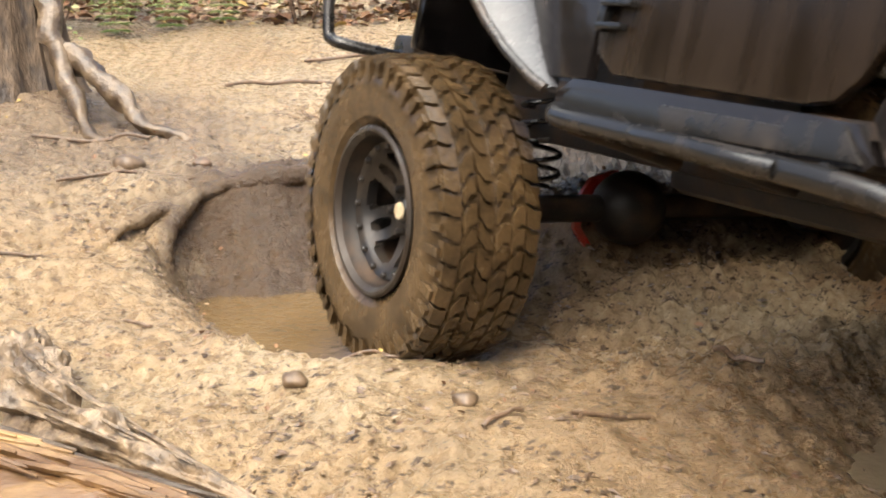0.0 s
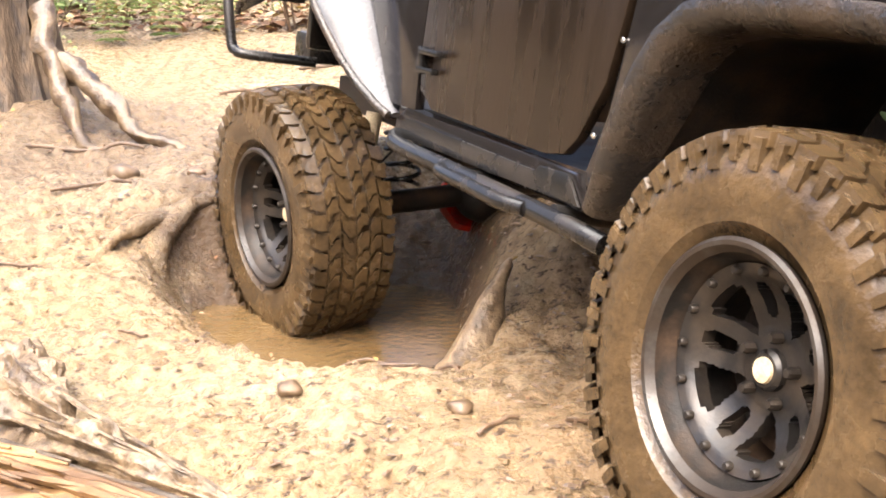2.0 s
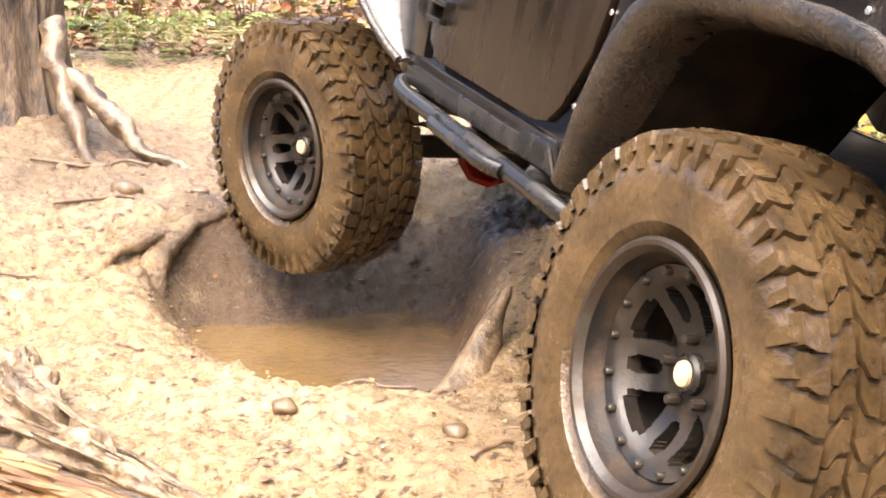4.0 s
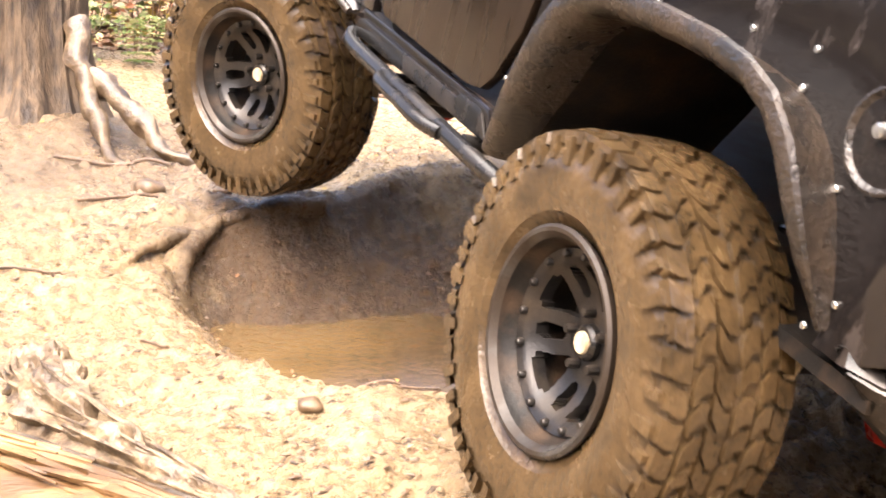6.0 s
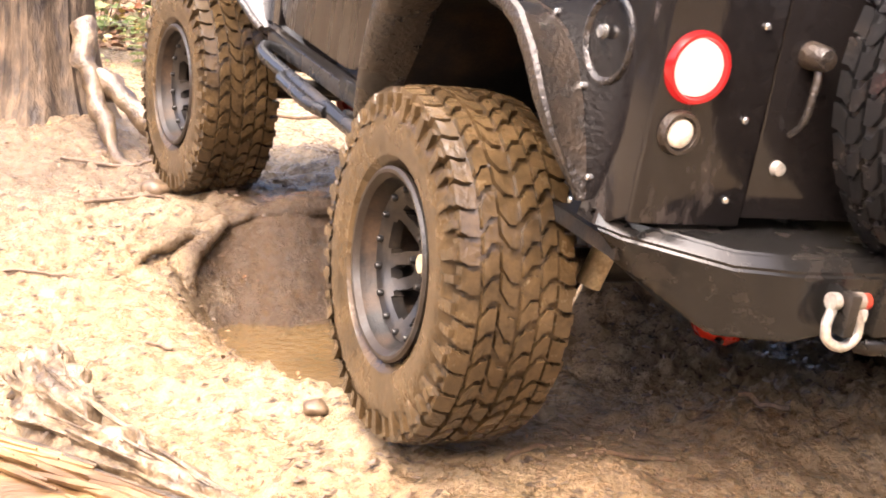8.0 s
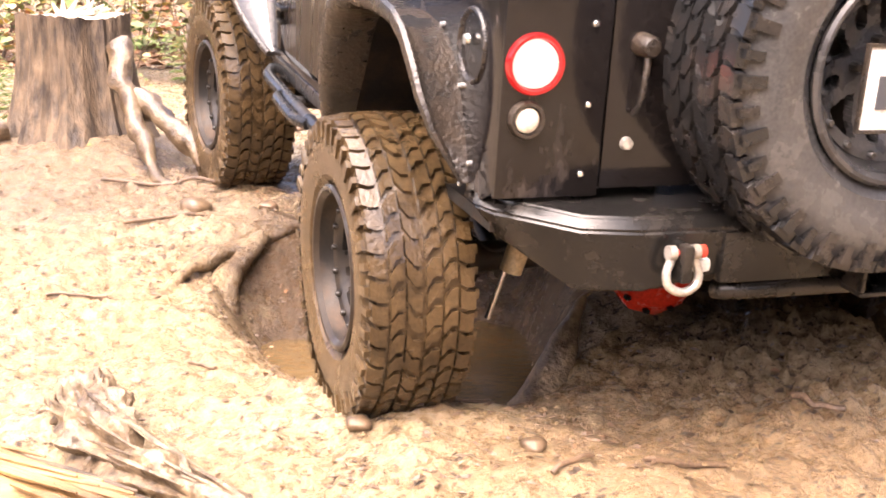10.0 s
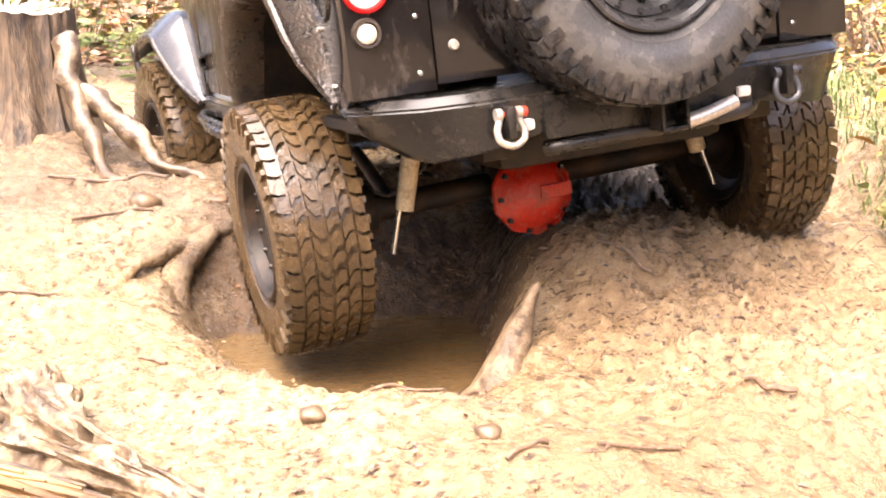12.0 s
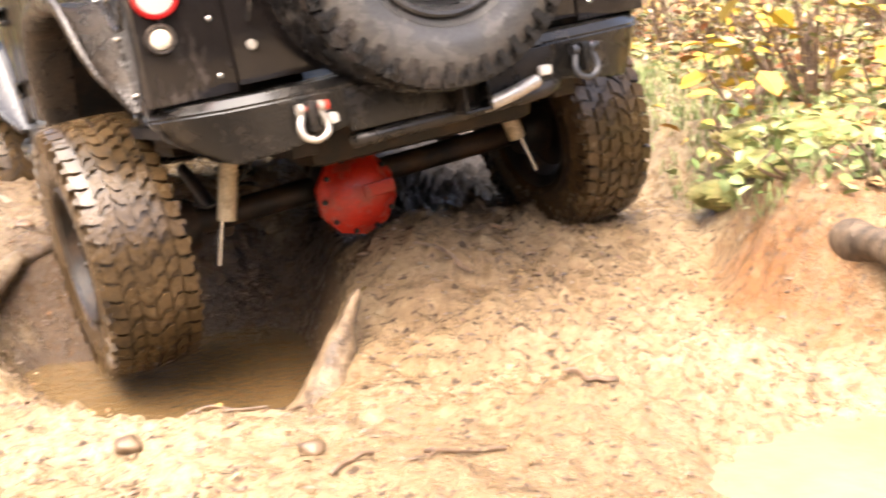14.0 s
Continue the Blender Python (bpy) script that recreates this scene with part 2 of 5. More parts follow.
def mud_material():
    m, nt, b = material("wet_mud", rough=0.4)
    big = noise_node(nt, 1.3, 5, 0.6)
    mid = noise_node(nt, 21, 6, 0.7)
    fine = noise_node(nt, 85, 5, 0.65)
    fleck = noise_node(nt, 34, 4, 0.7, (0.7, 1.5, 1.0))
    # low spots of the relief go dark: shade of hollows put into the colour
    c = ramp(nt, mid.outputs["Fac"], [(0.3, (0.06, 0.038, 0.02)), (0.39, (0.2, 0.145, 0.085)), (0.55, (0.285, 0.218, 0.137)), (0.72, (0.37, 0.302, 0.208))])
    tint = ramp(nt, big.outputs["Fac"], [(0.35, (0.86, 0.75, 0.6)), (0.6, (1.0, 0.99, 0.94))])
    mm = nt.nodes.new("ShaderNodeMix")
    mm.data_type, mm.blend_type = "RGBA", "MULTIPLY"
    mm.inputs[0].default_value = 1
    nt.links.new(c.outputs["Color"], mm.inputs[6])
    nt.links.new(tint.outputs["Color"], mm.inputs[7])
    rust = mix(nt, near_point(nt, 1.55, 3.55, 0.15, 0.15, 0.5), mm.outputs[2], (0.17, 0.078, 0.026))
    # shade below the vehicle body is put into this dark soil colour
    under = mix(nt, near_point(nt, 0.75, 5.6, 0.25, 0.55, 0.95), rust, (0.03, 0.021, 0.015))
    # black peat soil, its patch also coloured for shade from the vehicle
    peat_shade = mix(nt, near_point(nt, 0.48, 4.65, 0.2, 0.35, 0.8), under, (0.03, 0.021, 0.015))
    track = mix(nt, near_point(nt, 0.55, 2.35, 0.0, 0.3, 0.95), peat_shade, (0.185, 0.122, 0.062))
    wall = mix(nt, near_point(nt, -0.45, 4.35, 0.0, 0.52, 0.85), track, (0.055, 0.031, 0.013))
    half = nt.nodes.new("ShaderNodeMath")
    half.operation = "MULTIPLY"
    half.inputs[1].default_value = 0.8
    nt.links.new(near_point(nt, -1.9, 5.3, 0.2, 0.6, 1.5), half.inputs[0])
    wall = mix(nt, half.outputs[0], wall, (0.11, 0.073, 0.042))
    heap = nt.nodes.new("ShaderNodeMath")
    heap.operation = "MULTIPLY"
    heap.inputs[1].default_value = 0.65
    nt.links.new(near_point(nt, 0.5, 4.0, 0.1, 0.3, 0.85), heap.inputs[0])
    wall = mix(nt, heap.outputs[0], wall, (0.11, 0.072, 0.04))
    # dark specks: debris, plus shaded sides of small lumps put into the colour
    spots = ramp(nt, fleck.outputs["Fac"], [(0.38, grey(1)), (0.42, grey(0))])
    flecked = mix(nt, spots.outputs["Color"], wall, (0.05, 0.03, 0.016))
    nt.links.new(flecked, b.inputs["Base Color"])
    rr = ramp(nt, mid.outputs["Fac"], [(0.36, grey(0.13)), (0.6, grey(0.4))])
    soaked = mix(nt, near_point(nt, 0.78, 3.9, 0.05, 0.5, 0.9), rr.outputs["Color"], grey(0.08))
    drained = mix(nt, near_point(nt, 0.75, 5.6, 0.25, 0.55, 0.95), soaked, grey(0.7))
    nt.links.new(drained, b.inputs["Roughness"])
    add = nt.nodes.new("ShaderNodeMath")
    add.operation = "MULTIPLY_ADD"
    nt.links.new(fine.outputs["Fac"], add.inputs[0])
    add.inputs[1].default_value = 0.75
    nt.links.new(mid.outputs["Fac"], add.inputs[2])
    bump(nt, b, add.outputs[0], 0.85, 0.017)
    return m


def water_material(name, deep, shallow):
    m, nt, b = material(name, deep, 0.1)
    n = noise_node(nt, 3, 3)
    c = ramp(nt, n.outputs["Fac"], [(0.35, deep), (0.65, shallow)])
    nt.links.new(c.outputs["Color"], b.inputs["Base Color"])
    w = noise_node(nt, 26, 3)
    bump(nt, b, w.outputs["Fac"], 0.3, 0.008)
    b.inputs["IOR"].default_value = 1.33
    return m


MUD = mud_material()
WATER = water_material("muddy_water", (0.085, 0.053, 0.023), (0.12, 0.078, 0.035))
# paler copy of the pit water: the sky's reflection is put into the colour
PALE_WATER = water_material("sky_sheen_water", (0.185, 0.142, 0.085), (0.235, 0.185, 0.118))
PAINT = two_tone("muddy_black_paint", (0.011, 0.0093, 0.009), (0.045, 0.037, 0.033), 4.5, 0.56, 0.61, 0.1, 0.4, bumpy=0.1, dist=0.002, stretch=(1, 1, 0.4))
DOORPAINT = two_tone("mud_filmed_paint", (0.008, 0.0053, 0.0034), (0.021, 0.0135, 0.008), 9.0, 0.3, 0.7, 0.16, 0.4, bumpy=0.15, dist=0.002, stretch=(1, 1, 0.12))
PLASTIC = two_tone("wet_black_plastic", (0.017, 0.016, 0.0155), (0.045, 0.031, 0.02), 7, 0.42, 0.66, 0.2, 0.4, bumpy=0.9, dist=0.005, fine=90)
# flare grey holds the sky's reflection in the colour; one shackle shares it
SKYGREY = two_tone("wet_sky_grey", (0.036, 0.038, 0.043), (0.058, 0.058, 0.063), 4, 0.4, 0.7, 0.16, 0.35, bumpy=0.1, dist=0.002)
STEEL = two_tone("black_coated_steel", (0.011, 0.0105, 0.01), (0.034, 0.027, 0.021), 8, 0.5, 0.75, 0.22, 0.5, bumpy=0.2, dist=0.002)
BARE = two_tone("galvanised_steel", (0.55, 0.52, 0.47), (0.3, 0.24, 0.17), 16, 0.5, 0.75, 0.3, 0.5, metal=0.6, bumpy=0.1, dist=0.002)
RIM = two_tone("muddy_alloy", (0.014, 0.013, 0.0125), (0.04, 0.029, 0.019), 13, 0.45, 0.7, 0.28, 0.55, metal=0.1, bumpy=0.25, dist=0.003)
RIMLIP = two_tone("bare_rim_lip", (0.055, 0.053, 0.05), (0.03, 0.021, 0.014), 5, 0.36, 0.5, 0.25, 0.5, metal=0.3, bumpy=0.15, dist=0.002)
RIM_CLEAN = two_tone("wet_grey_alloy", (0.04, 0.04, 0.042), (0.075, 0.072, 0.07), 9, 0.4, 0.7, 0.2, 0.4, metal=0.2, bumpy=0.15, dist=0.002)
RUBBER_MUD = two_tone("mud_caked_rubber", (0.027, 0.0175, 0.009), (0.083, 0.052, 0.023), 7, 0.3, 0.62, 0.15, 0.3, bumpy=0.6, dist=0.005, fine=60)
RUBBER = two_tone("wet_black_rubber", (0.014, 0.014, 0.0145), (0.035, 0.029, 0.025), 10, 0.5, 0.7, 0.2, 0.34, bumpy=0.2, dist=0.003)
# dusty grey sidewall; the sky's reflection on it is also put into the colour
RUBBER_SIDE = two_tone("wet_grey_sidewall", (0.05, 0.05, 0.051), (0.085, 0.08, 0.075), 10, 0.5, 0.7, 0.2, 0.34, bumpy=0.2, dist=0.003)
UNDER = two_tone("muddy_underbody", (0.01, 0.009, 0.008), (0.06, 0.036, 0.02), 8, 0.45, 0.7, 0.45, 0.6, bumpy=0.3, dist=0.004)
RED = two_tone("red_enamel", (0.5, 0.03, 0.015), (0.22, 0.05, 0.025), 12, 0.5, 0.75, 0.25, 0.45, bumpy=0.2, dist=0.002)
CREAM = two_tone("muddy_cream_paint", (0.6, 0.5, 0.33), (0.35, 0.25, 0.14), 20, 0.5, 0.7, 0.35, 0.5, bumpy=0.1, dist=0.002)
WHITE = two_tone("white_plastic", (0.75, 0.74, 0.7), (0.6, 0.56, 0.5), 9, 0.4, 0.7, 0.2, 0.35, bumpy=0.05, dist=0.001)
BLUEBAR = material("plate_ink", (0.05, 0.055, 0.065), 0.4)[0]
CHROME = material("bright_bolt", (0.7, 0.68, 0.64), 0.18, 0.9)[0]


def lamp_material(name, colour, power, base):
    m, nt, b = material(name, base, 0.2)
    b.inputs["Emission Color"].default_value = (*colour, 1)
    b.inputs["Emission Strength"].default_value = power
    return m


LAMP_ON = lamp_material("lit_red_lens", (1.0, 0.2, 0.17), 0.85, (0.8, 0.1, 0.06))
# bezel emits faintly: the red halo round the lens is put into it
LAMP_RING = lamp_material("red_glow_rim", (1.0, 0.02, 0.02), 0.12, (0.05, 0.006, 0.006))
MARKER = lamp_material("lit_red_marker", (1.0, 0.03, 0.02), 0.12, (0.5, 0.03, 0.02))
REFLECTOR = two_tone("clear_reverse_lens", (0.75, 0.68, 0.55), (0.55, 0.45, 0.33), 14, 0.45, 0.6, 0.15, 0.3, bumpy=0.05)
REDLENS = material("red_lens", (0.6, 0.03, 0.02), 0.15)[0]
BARK = two_tone("weathered_stump_wood", (0.028, 0.018, 0.011), (0.13, 0.09, 0.055), 20, 0.36, 0.62, 0.6, 0.75, bumpy=0.9, dist=0.02, fine=30, stretch=(1, 1, 0.3))
CUTWOOD = two_tone("pale_cut_wood", (0.55, 0.48, 0.38), (0.34, 0.26, 0.17), 9, 0.4, 0.65, 0.5, 0.6, bumpy=0.3, dist=0.006)
MUDWOOD = two_tone("mud_coated_wood", (0.05, 0.032, 0.018), (0.14, 0.098, 0.058), 11, 0.4, 0.6, 0.3, 0.45, bumpy=0.7, dist=0.012, fine=40)
KNOTWOOD = two_tone("torn_muddy_root", (0.055, 0.035, 0.018), (0.23, 0.165, 0.1), 18, 0.38, 0.6, 0.35, 0.5, bumpy=0.9, dist=0.012, fine=45)
LOGWOOD = two_tone("splintered_log_wood", (0.1, 0.05, 0.017), (0.3, 0.185, 0.075), 7, 0.36, 0.6, 0.45, 0.55, bumpy=0.8, dist=0.015, fine=26, stretch=(0.15, 1, 1))
LOGBARK = two_tone("shredded_grey_bark", (0.04, 0.026, 0.014), (0.16, 0.112, 0.066), 9, 0.36, 0.6, 0.5, 0.65, bumpy=1.0, dist=0.02, fine=30, stretch=(0.2, 1, 1))
STONE = two_tone("mud_coated_stone", (0.07, 0.045, 0.025), (0.15, 0.1, 0.058), 20, 0.4, 0.6, 0.35, 0.5)
TWIG = two_tone("dark_wet_twig", (0.07, 0.045, 0.028), (0.16, 0.1, 0.06), 30, 0.4, 0.6, 0.4, 0.5)
MOSS = two_tone("yellow_green_moss", (0.16, 0.17, 0.04), (0.32, 0.27, 0.1), 14, 0.4, 0.6, 0.8, 0.9, bumpy=0.9, dist=0.02, fine=90)


def leaf_material(name, stops):
    m, nt, b = material(name, (0.2, 0.2, 0.05), 0.7)
    g = nt.nodes.new("ShaderNodeNewGeometry")
    r = ramp(nt, g.outputs["Random Per Island"], stops)
    r.color_ramp.interpolation = "CONSTANT"
    nt.links.new(r.outputs["Color"], b.inputs["Base Color"])
    b.inputs["Subsurface Weight"].default_value = 0.0
    return m


LEAF_MIX = leaf_material("autumn_leaves", [(0.0, (0.1, 0.115, 0.035)), (0.14, (0.17, 0.19, 0.07)), (0.27, (0.34, 0.25, 0.05)), (0.44, (0.24, 0.15, 0.06)), (0.6, (0.27, 0.1, 0.04)), (0.72, (0.15, 0.1, 0.06)), (0.86, (0.36, 0.31, 0.2))])
LEAF_YELLOW = leaf_material("yellow_leaves", [(0.0, (0.465, 0.310, 0.031)), (0.5, (0.496, 0.403, 0.124)), (0.8, (0.372, 0.186, 0.031))])
LEAF_GREEN = leaf_material("pale_green_leaves", [(0.0, (0.099, 0.149, 0.037)), (0.4, (0.186, 0.236, 0.087)), (0.75, (0.260, 0.273, 0.124))])
LEAF_LITTER = leaf_material("fallen_leaves", [(0.0, (0.136, 0.068, 0.031)), (0.35, (0.205, 0.105, 0.050)), (0.6, (0.099, 0.050, 0.025)), (0.8, (0.310, 0.217, 0.062)), (0.9, (0.310, 0.248, 0.174))])
LEAF_DARK = leaf_material("dark_canopy_leaves", [(0.0, (0.03, 0.04, 0.012)), (0.4, (0.06, 0.06, 0.018)), (0.7, (0.1, 0.075, 0.02)), (0.88, (0.16, 0.11, 0.03))])
for coat, gloss in ((PAINT, 0.42), (DOORPAINT, 0.3), (UNDER, 0.3), (PLASTIC, 0.6), (MUD, 0.5), (STEEL, 0.4)):
    coat.node_tree.nodes["Principled BSDF"].inputs["Specular IOR Level"].default_value = gloss


# ---- the vehicle ----
HUB, HUB_REAR = 0.805, 0.85  # half of the track, to the middle of the tread
R_TYRE, W_TYRE, R_RIM = 0.418, 0.295, 0.226


def tyre_mesh():
    """The carcass of a mud tyre about the x axis."""
    w, r0 = W_TYRE / 2, R_TYRE - 0.013
    prof = [(R_RIM - 0.012, -w + 0.05), (R_RIM + 0.004, -w + 0.03), (R_RIM + 0.02, -w + 0.022), (R_RIM + 0.028, -w + 0.012), (R_RIM + 0.034, -w + 0.012), (R_RIM + 0.06, -w + 0.003), (R_RIM + 0.1, -w), (R_RIM + 0.13, -w + 0.006), (r0 - 0.03, -w + 0.018), (r0 - 0.008, -w + 0.03), (r0, -w + 0.06), (r0 + 0.004, 0)]
    prof = prof + [(r, -a) for r, a in prof[-2::-1]]
    return lathe(bmesh.new(), prof, 96)


def tread_mesh():
    """Shoulder blocks with side lugs, and three staggered inner rows of hooked blocks."""
    bm = bmesh.new()
    rnd = random.Random(5)
    w, r0, n = W_TYRE / 2, R_TYRE - 0.013, 44

    def block(a0, a1, x0, x1, skew, r_in, r_out, slope=0.0, kink=0.0):
        vs = []
        for r, g in ((r_in, 0.0), (r_out, 0.05)):
            for u, v in ((0, 0), (0.5, 0), (1, 0), (1, 1), (0.5, 1), (0, 1)):
                x = x0 + (x1 - x0) * (g + (1 - 2 * g) * u)
                a = a0 + (a1 - a0) * (g * 0.7 + (1 - 1.4 * g) * v) + skew * u + (kink if u == 0.5 else 0.0)
                rr = r - slope * abs(x) ** 3
                vs.append(bm.verts.new((x, rr * math.cos(a), rr * math.sin(a))))
        bm.faces.new([vs[k] for k in range(6, 12)])
        for k in range(6):
            q = (k + 1) % 6
            bm.faces.new((vs[k], vs[q], vs[q + 6], vs[k + 6]))

    step = 2 * math.pi / n
    for k in range(n):
        a = k * step
        j = rnd.uniform(-0.05, 0.05) * step
        for s in (-1, 1):
            off = 0.5 * step if s > 0 else 0
            long = 0.012 if k % 2 else 0.0
            block(a + off, a + off + 0.86 * step, s * 0.092, s * (w - 0.014 + long * 0.4), 0.025 * s, r0 - 0.012, R_TYRE, 3.4, 0.012)
            block(a + off + 0.15 * step, a + off + (0.62 if k % 2 else 0.5) * step, s * (w - 0.03), s * (w - 0.001 + long * 0.2), 0, r0 - 0.05 - long, R_TYRE - 0.02)
            block(a + off + 0.3 * step + j, a + off + (1.14 if k % 2 else 1.0) * step + j, s * 0.05, s * 0.087, -0.06 * s, r0 - 0.01, R_TYRE + 0.001, 0.0, -0.026)
        block(a + 0.1 * step - j, a + (0.93 if k % 2 else 0.78) * step - j, -0.046, -0.004, 0.075, r0 - 0.01, R_TYRE + 0.002, 0.0, 0.03)
        block(a + 0.55 * step + j, a + (1.2 if k % 2 else 1.38) * step + j, 0.004, 0.046, -0.06, r0 - 0.01, R_TYRE + 0.002, 0.0, -0.03)
    bmesh.ops.recalc_face_normals(bm, faces=bm.faces)
    return bm


def rim_face():
    """The dished disc with five wide windows and five slots."""
    bm = bmesh.new()
    na, radii = 240, [0.02, 0.06, 0.075, 0.088, 0.1, 0.112, 0.124, 0.136, 0.148, 0.158, 0.168, 0.185]
    dish = [0.012, 0.012, 0.014, 0.012, 0.008, 0.004, -0.002, -0.01, -0.02, -0.031, -0.042, -0.05]

    fine = np.linspace(radii[0], radii[-1], 31)
    radii, dish = [float(r) for r in fine], [float(x) for x in np.interp(fine, radii, dish)]

    def is_open(a, r):
        d = math.degrees(a) % 72
        d = min(d, 72 - d)
        if d < 26 and 0.072 < r < 0.158:
            k = (r - 0.072) / 0.086
            return d < (6 + 14 * k) * min(1.0, 5 * k + 0.3, 5 * (1 - k) + 0.5)
        e = abs(math.degrees(a) % 72 - 36)
        k = (r - 0.09) / 0.062
        return 0 < k < 1 and e < 7.0 * min(1.0, 4 * k + 0.4, 4 * (1 - k) + 0.4)

    for side, off in ((0, 0.0), (1, 0.03)):
        grid = [[bm.verts.new((x + off, r * math.cos(a), r * math.sin(a))) for r, x in zip(radii, dish)] for a in np.linspace(0, 2 * math.pi, na, endpoint=False)]
        for i in range(na):
            am = (i + 0.5) / na * 2 * math.pi
            for k in range(len(radii) - 1):
                if not is_open(am, (radii[k] + radii[k + 1]) / 2):
                    q = (grid[i][k], grid[i][k + 1], grid[(i + 1) % na][k + 1], grid[(i + 1) % na][k])
                    bm.faces.new(q if side else q[::-1])
        if not side:
            front = grid
    # close the cut edges between the two skins
    pair = {a: b for ra, rb in zip(front, grid) for a, b in zip(ra, rb)}
    for e in [e for e in bm.edges if len(e.link_faces) == 1 and e.verts[0] in pair and e.verts[1] in pair]:
        a, b = e.verts
        bm.faces.new((a, b, pair[b], pair[a]))
    loose = [v for v in bm.verts if not v.link_faces]
    bmesh.ops.delete(bm, geom=loose, context="VERTS")
    bmesh.ops.recalc_face_normals(bm, faces=bm.faces)
    return bm


def bolt_mesh(r=0.008, h=0.012):
    bm = bmesh.new()
    lathe(bm, [(0, -h), (r * 0.7, -h), (r, -h * 0.7), (r, 0)], 8)
    return bm


def wheel(car, name, mud=True, label=""):
    hub = new(name)
    hub.empty_display_size = 0.2
    hub.parent = car
    if label:
        hub["label"] = label
    w = W_TYRE / 2
    tyre = part("tyre", tyre_mesh(), RUBBER_MUD if mud else RUBBER_SIDE, hub, "mud-caked off-road tyre" if mud else "black off-road tyre, wet and cleaner")
    tagged(part("tread", tread_mesh(), RUBBER_MUD if mud else RUBBER, tyre), kind="stuff")
    bm = bmesh.new()
    lathe(bm, [(R_RIM, -w + 0.03), (R_RIM + 0.003, -w + 0.018), (R_RIM - 0.004, -w + 0.012), (R_RIM - 0.012, -w + 0.013), (R_RIM - 0.024, -w + 0.028)], 72)
    part("rim_lip", bm, RIMLIP if mud else RIM_CLEAN, hub, "bare rim lip scraped bright")
    bm = bmesh.new()
    lathe(bm, [(R_RIM - 0.024, -w + 0.028), (R_RIM - 0.028, -w + 0.05), (0.19, -w + 0.062), (0.183, -w + 0.085), (0.183, -w + 0.13), (0.19, w - 0.05), (R_RIM, w - 0.02), (R_RIM, w - 0.03), (0.2, w - 0.06)], 60)
    part("rim_barrel", bm, UNDER if mud else RIM_CLEAN, hub)
    bm = rim_face()
    bmesh.ops.translate(bm, vec=(-w + 0.115, 0, 0), verts=bm.verts)
    part("rim", bm, RIM if mud else RIM_CLEAN, hub, "ten-window dark alloy wheel, muddy" if mud else "ten-window grey alloy wheel, wet")
    bm = bmesh.new()
    lathe(bm, [(0.0, -w + 0.106), (0.03, -w + 0.107), (0.037, -w + 0.114), (0.04, -w + 0.15)], 32)
    part("hub_cap", bm, STEEL, hub)
    bm = bmesh.new()
    lathe(bm, [(0.0, -w + 0.1), (0.022, -w + 0.101), (0.024, -w + 0.108)], 24)
    part("cap_badge", bm, CREAM, hub, "round cream cap badge")
    bolt = None
    for k in range(16):
        a = (k + 0.5) / 16 * 2 * math.pi
        at = (-w + 0.072, 0.174 * math.cos(a), 0.174 * math.sin(a))
        if bolt is None:
            bolt = part("ring_bolt", bolt_mesh(0.009, 0.014), RIM if mud else RIM_CLEAN, hub)
            bolt.location = at
        else:
            o = new("ring_bolt", bolt.data)
            o.parent, o.location = hub, at
    nut = None
    for k in range(5):
        a = (k + 0.5) / 5 * 2 * math.pi + 0.3
        at = (-w + 0.125, 0.06 * math.cos(a), 0.06 * math.sin(a))
        if nut is None:
            nut = part("lug_nut", bolt_mesh(0.011, 0.025), RIM, hub)
            nut.location = at
        else:
            o = new("lug_nut", nut.data)
            o.parent, o.location = hub, at
    bm = bmesh.new()
    lathe(bm, [(0.0, 0.03), (0.14, 0.03), (0.16, 0.035), (0.16, 0.05), (0.06, 0.06), (0.05, 0.1), (0.0, 0.1)], 32)
    part("brake_disc", bm, UNDER, hub)
    return hub


REAR_ARCH = [(0.615, 0.66), (0.585, 0.70), (0.525, 0.80), (0.465, 0.89), (0.425, 0.96), (0.38, 1.025), (0.325, 1.066), (0.25, 1.084), (0.05, 1.094), (-0.1, 1.091), (-0.19, 1.08), (-0.26, 1.055), (-0.315, 1.01), (-0.36, 0.945), (-0.395, 0.88), (-0.42, 0.82), (-0.435, 0.775)]
REAR_WIDTH = [0.6, 0.68, 0.85, 0.96, 1, 1, 1, 1, 1, 1, 1, 1, 0.98, 0.9, 0.72, 0.42, 0.2]
FRONT_ARCH = [(1.76, 0.725), (1.80, 0.755), (1.87, 0.825), (1.93, 0.9), (2.0, 0.99), (2.06, 1.06), (2.13, 1.11), (2.24, 1.13), (2.45, 1.13), (2.7, 1.12), (2.86, 1.09), (2.95, 1.04), (3.0, 0.98)]
FRONT_WIDTH = [0.12, 0.25, 0.5, 0.72, 0.9, 1, 1, 1, 1, 1, 1, 1, 1]
FLARE = [(0.775, 0.012), (0.86, 0.008), (0.888, 0.0), (0.906, -0.014), (0.914, -0.034), (0.91, -0.05), (0.899, -0.054), (0.89, -0.04), (0.872, -0.024), (0.775, -0.016)]
FRONT_FLARE = [(0.64, 0.0), (0.785, 0.0), (0.9, -0.078), (0.916, -0.095), (0.914, -0.115), (0.895, -0.1), (0.785, -0.02), (0.64, -0.02)]


def mirrored(bm):
    for v in bm.verts:
        v.co.x = -v.co.x
    bmesh.ops.reverse_faces(bm, faces=bm.faces)
    return bm


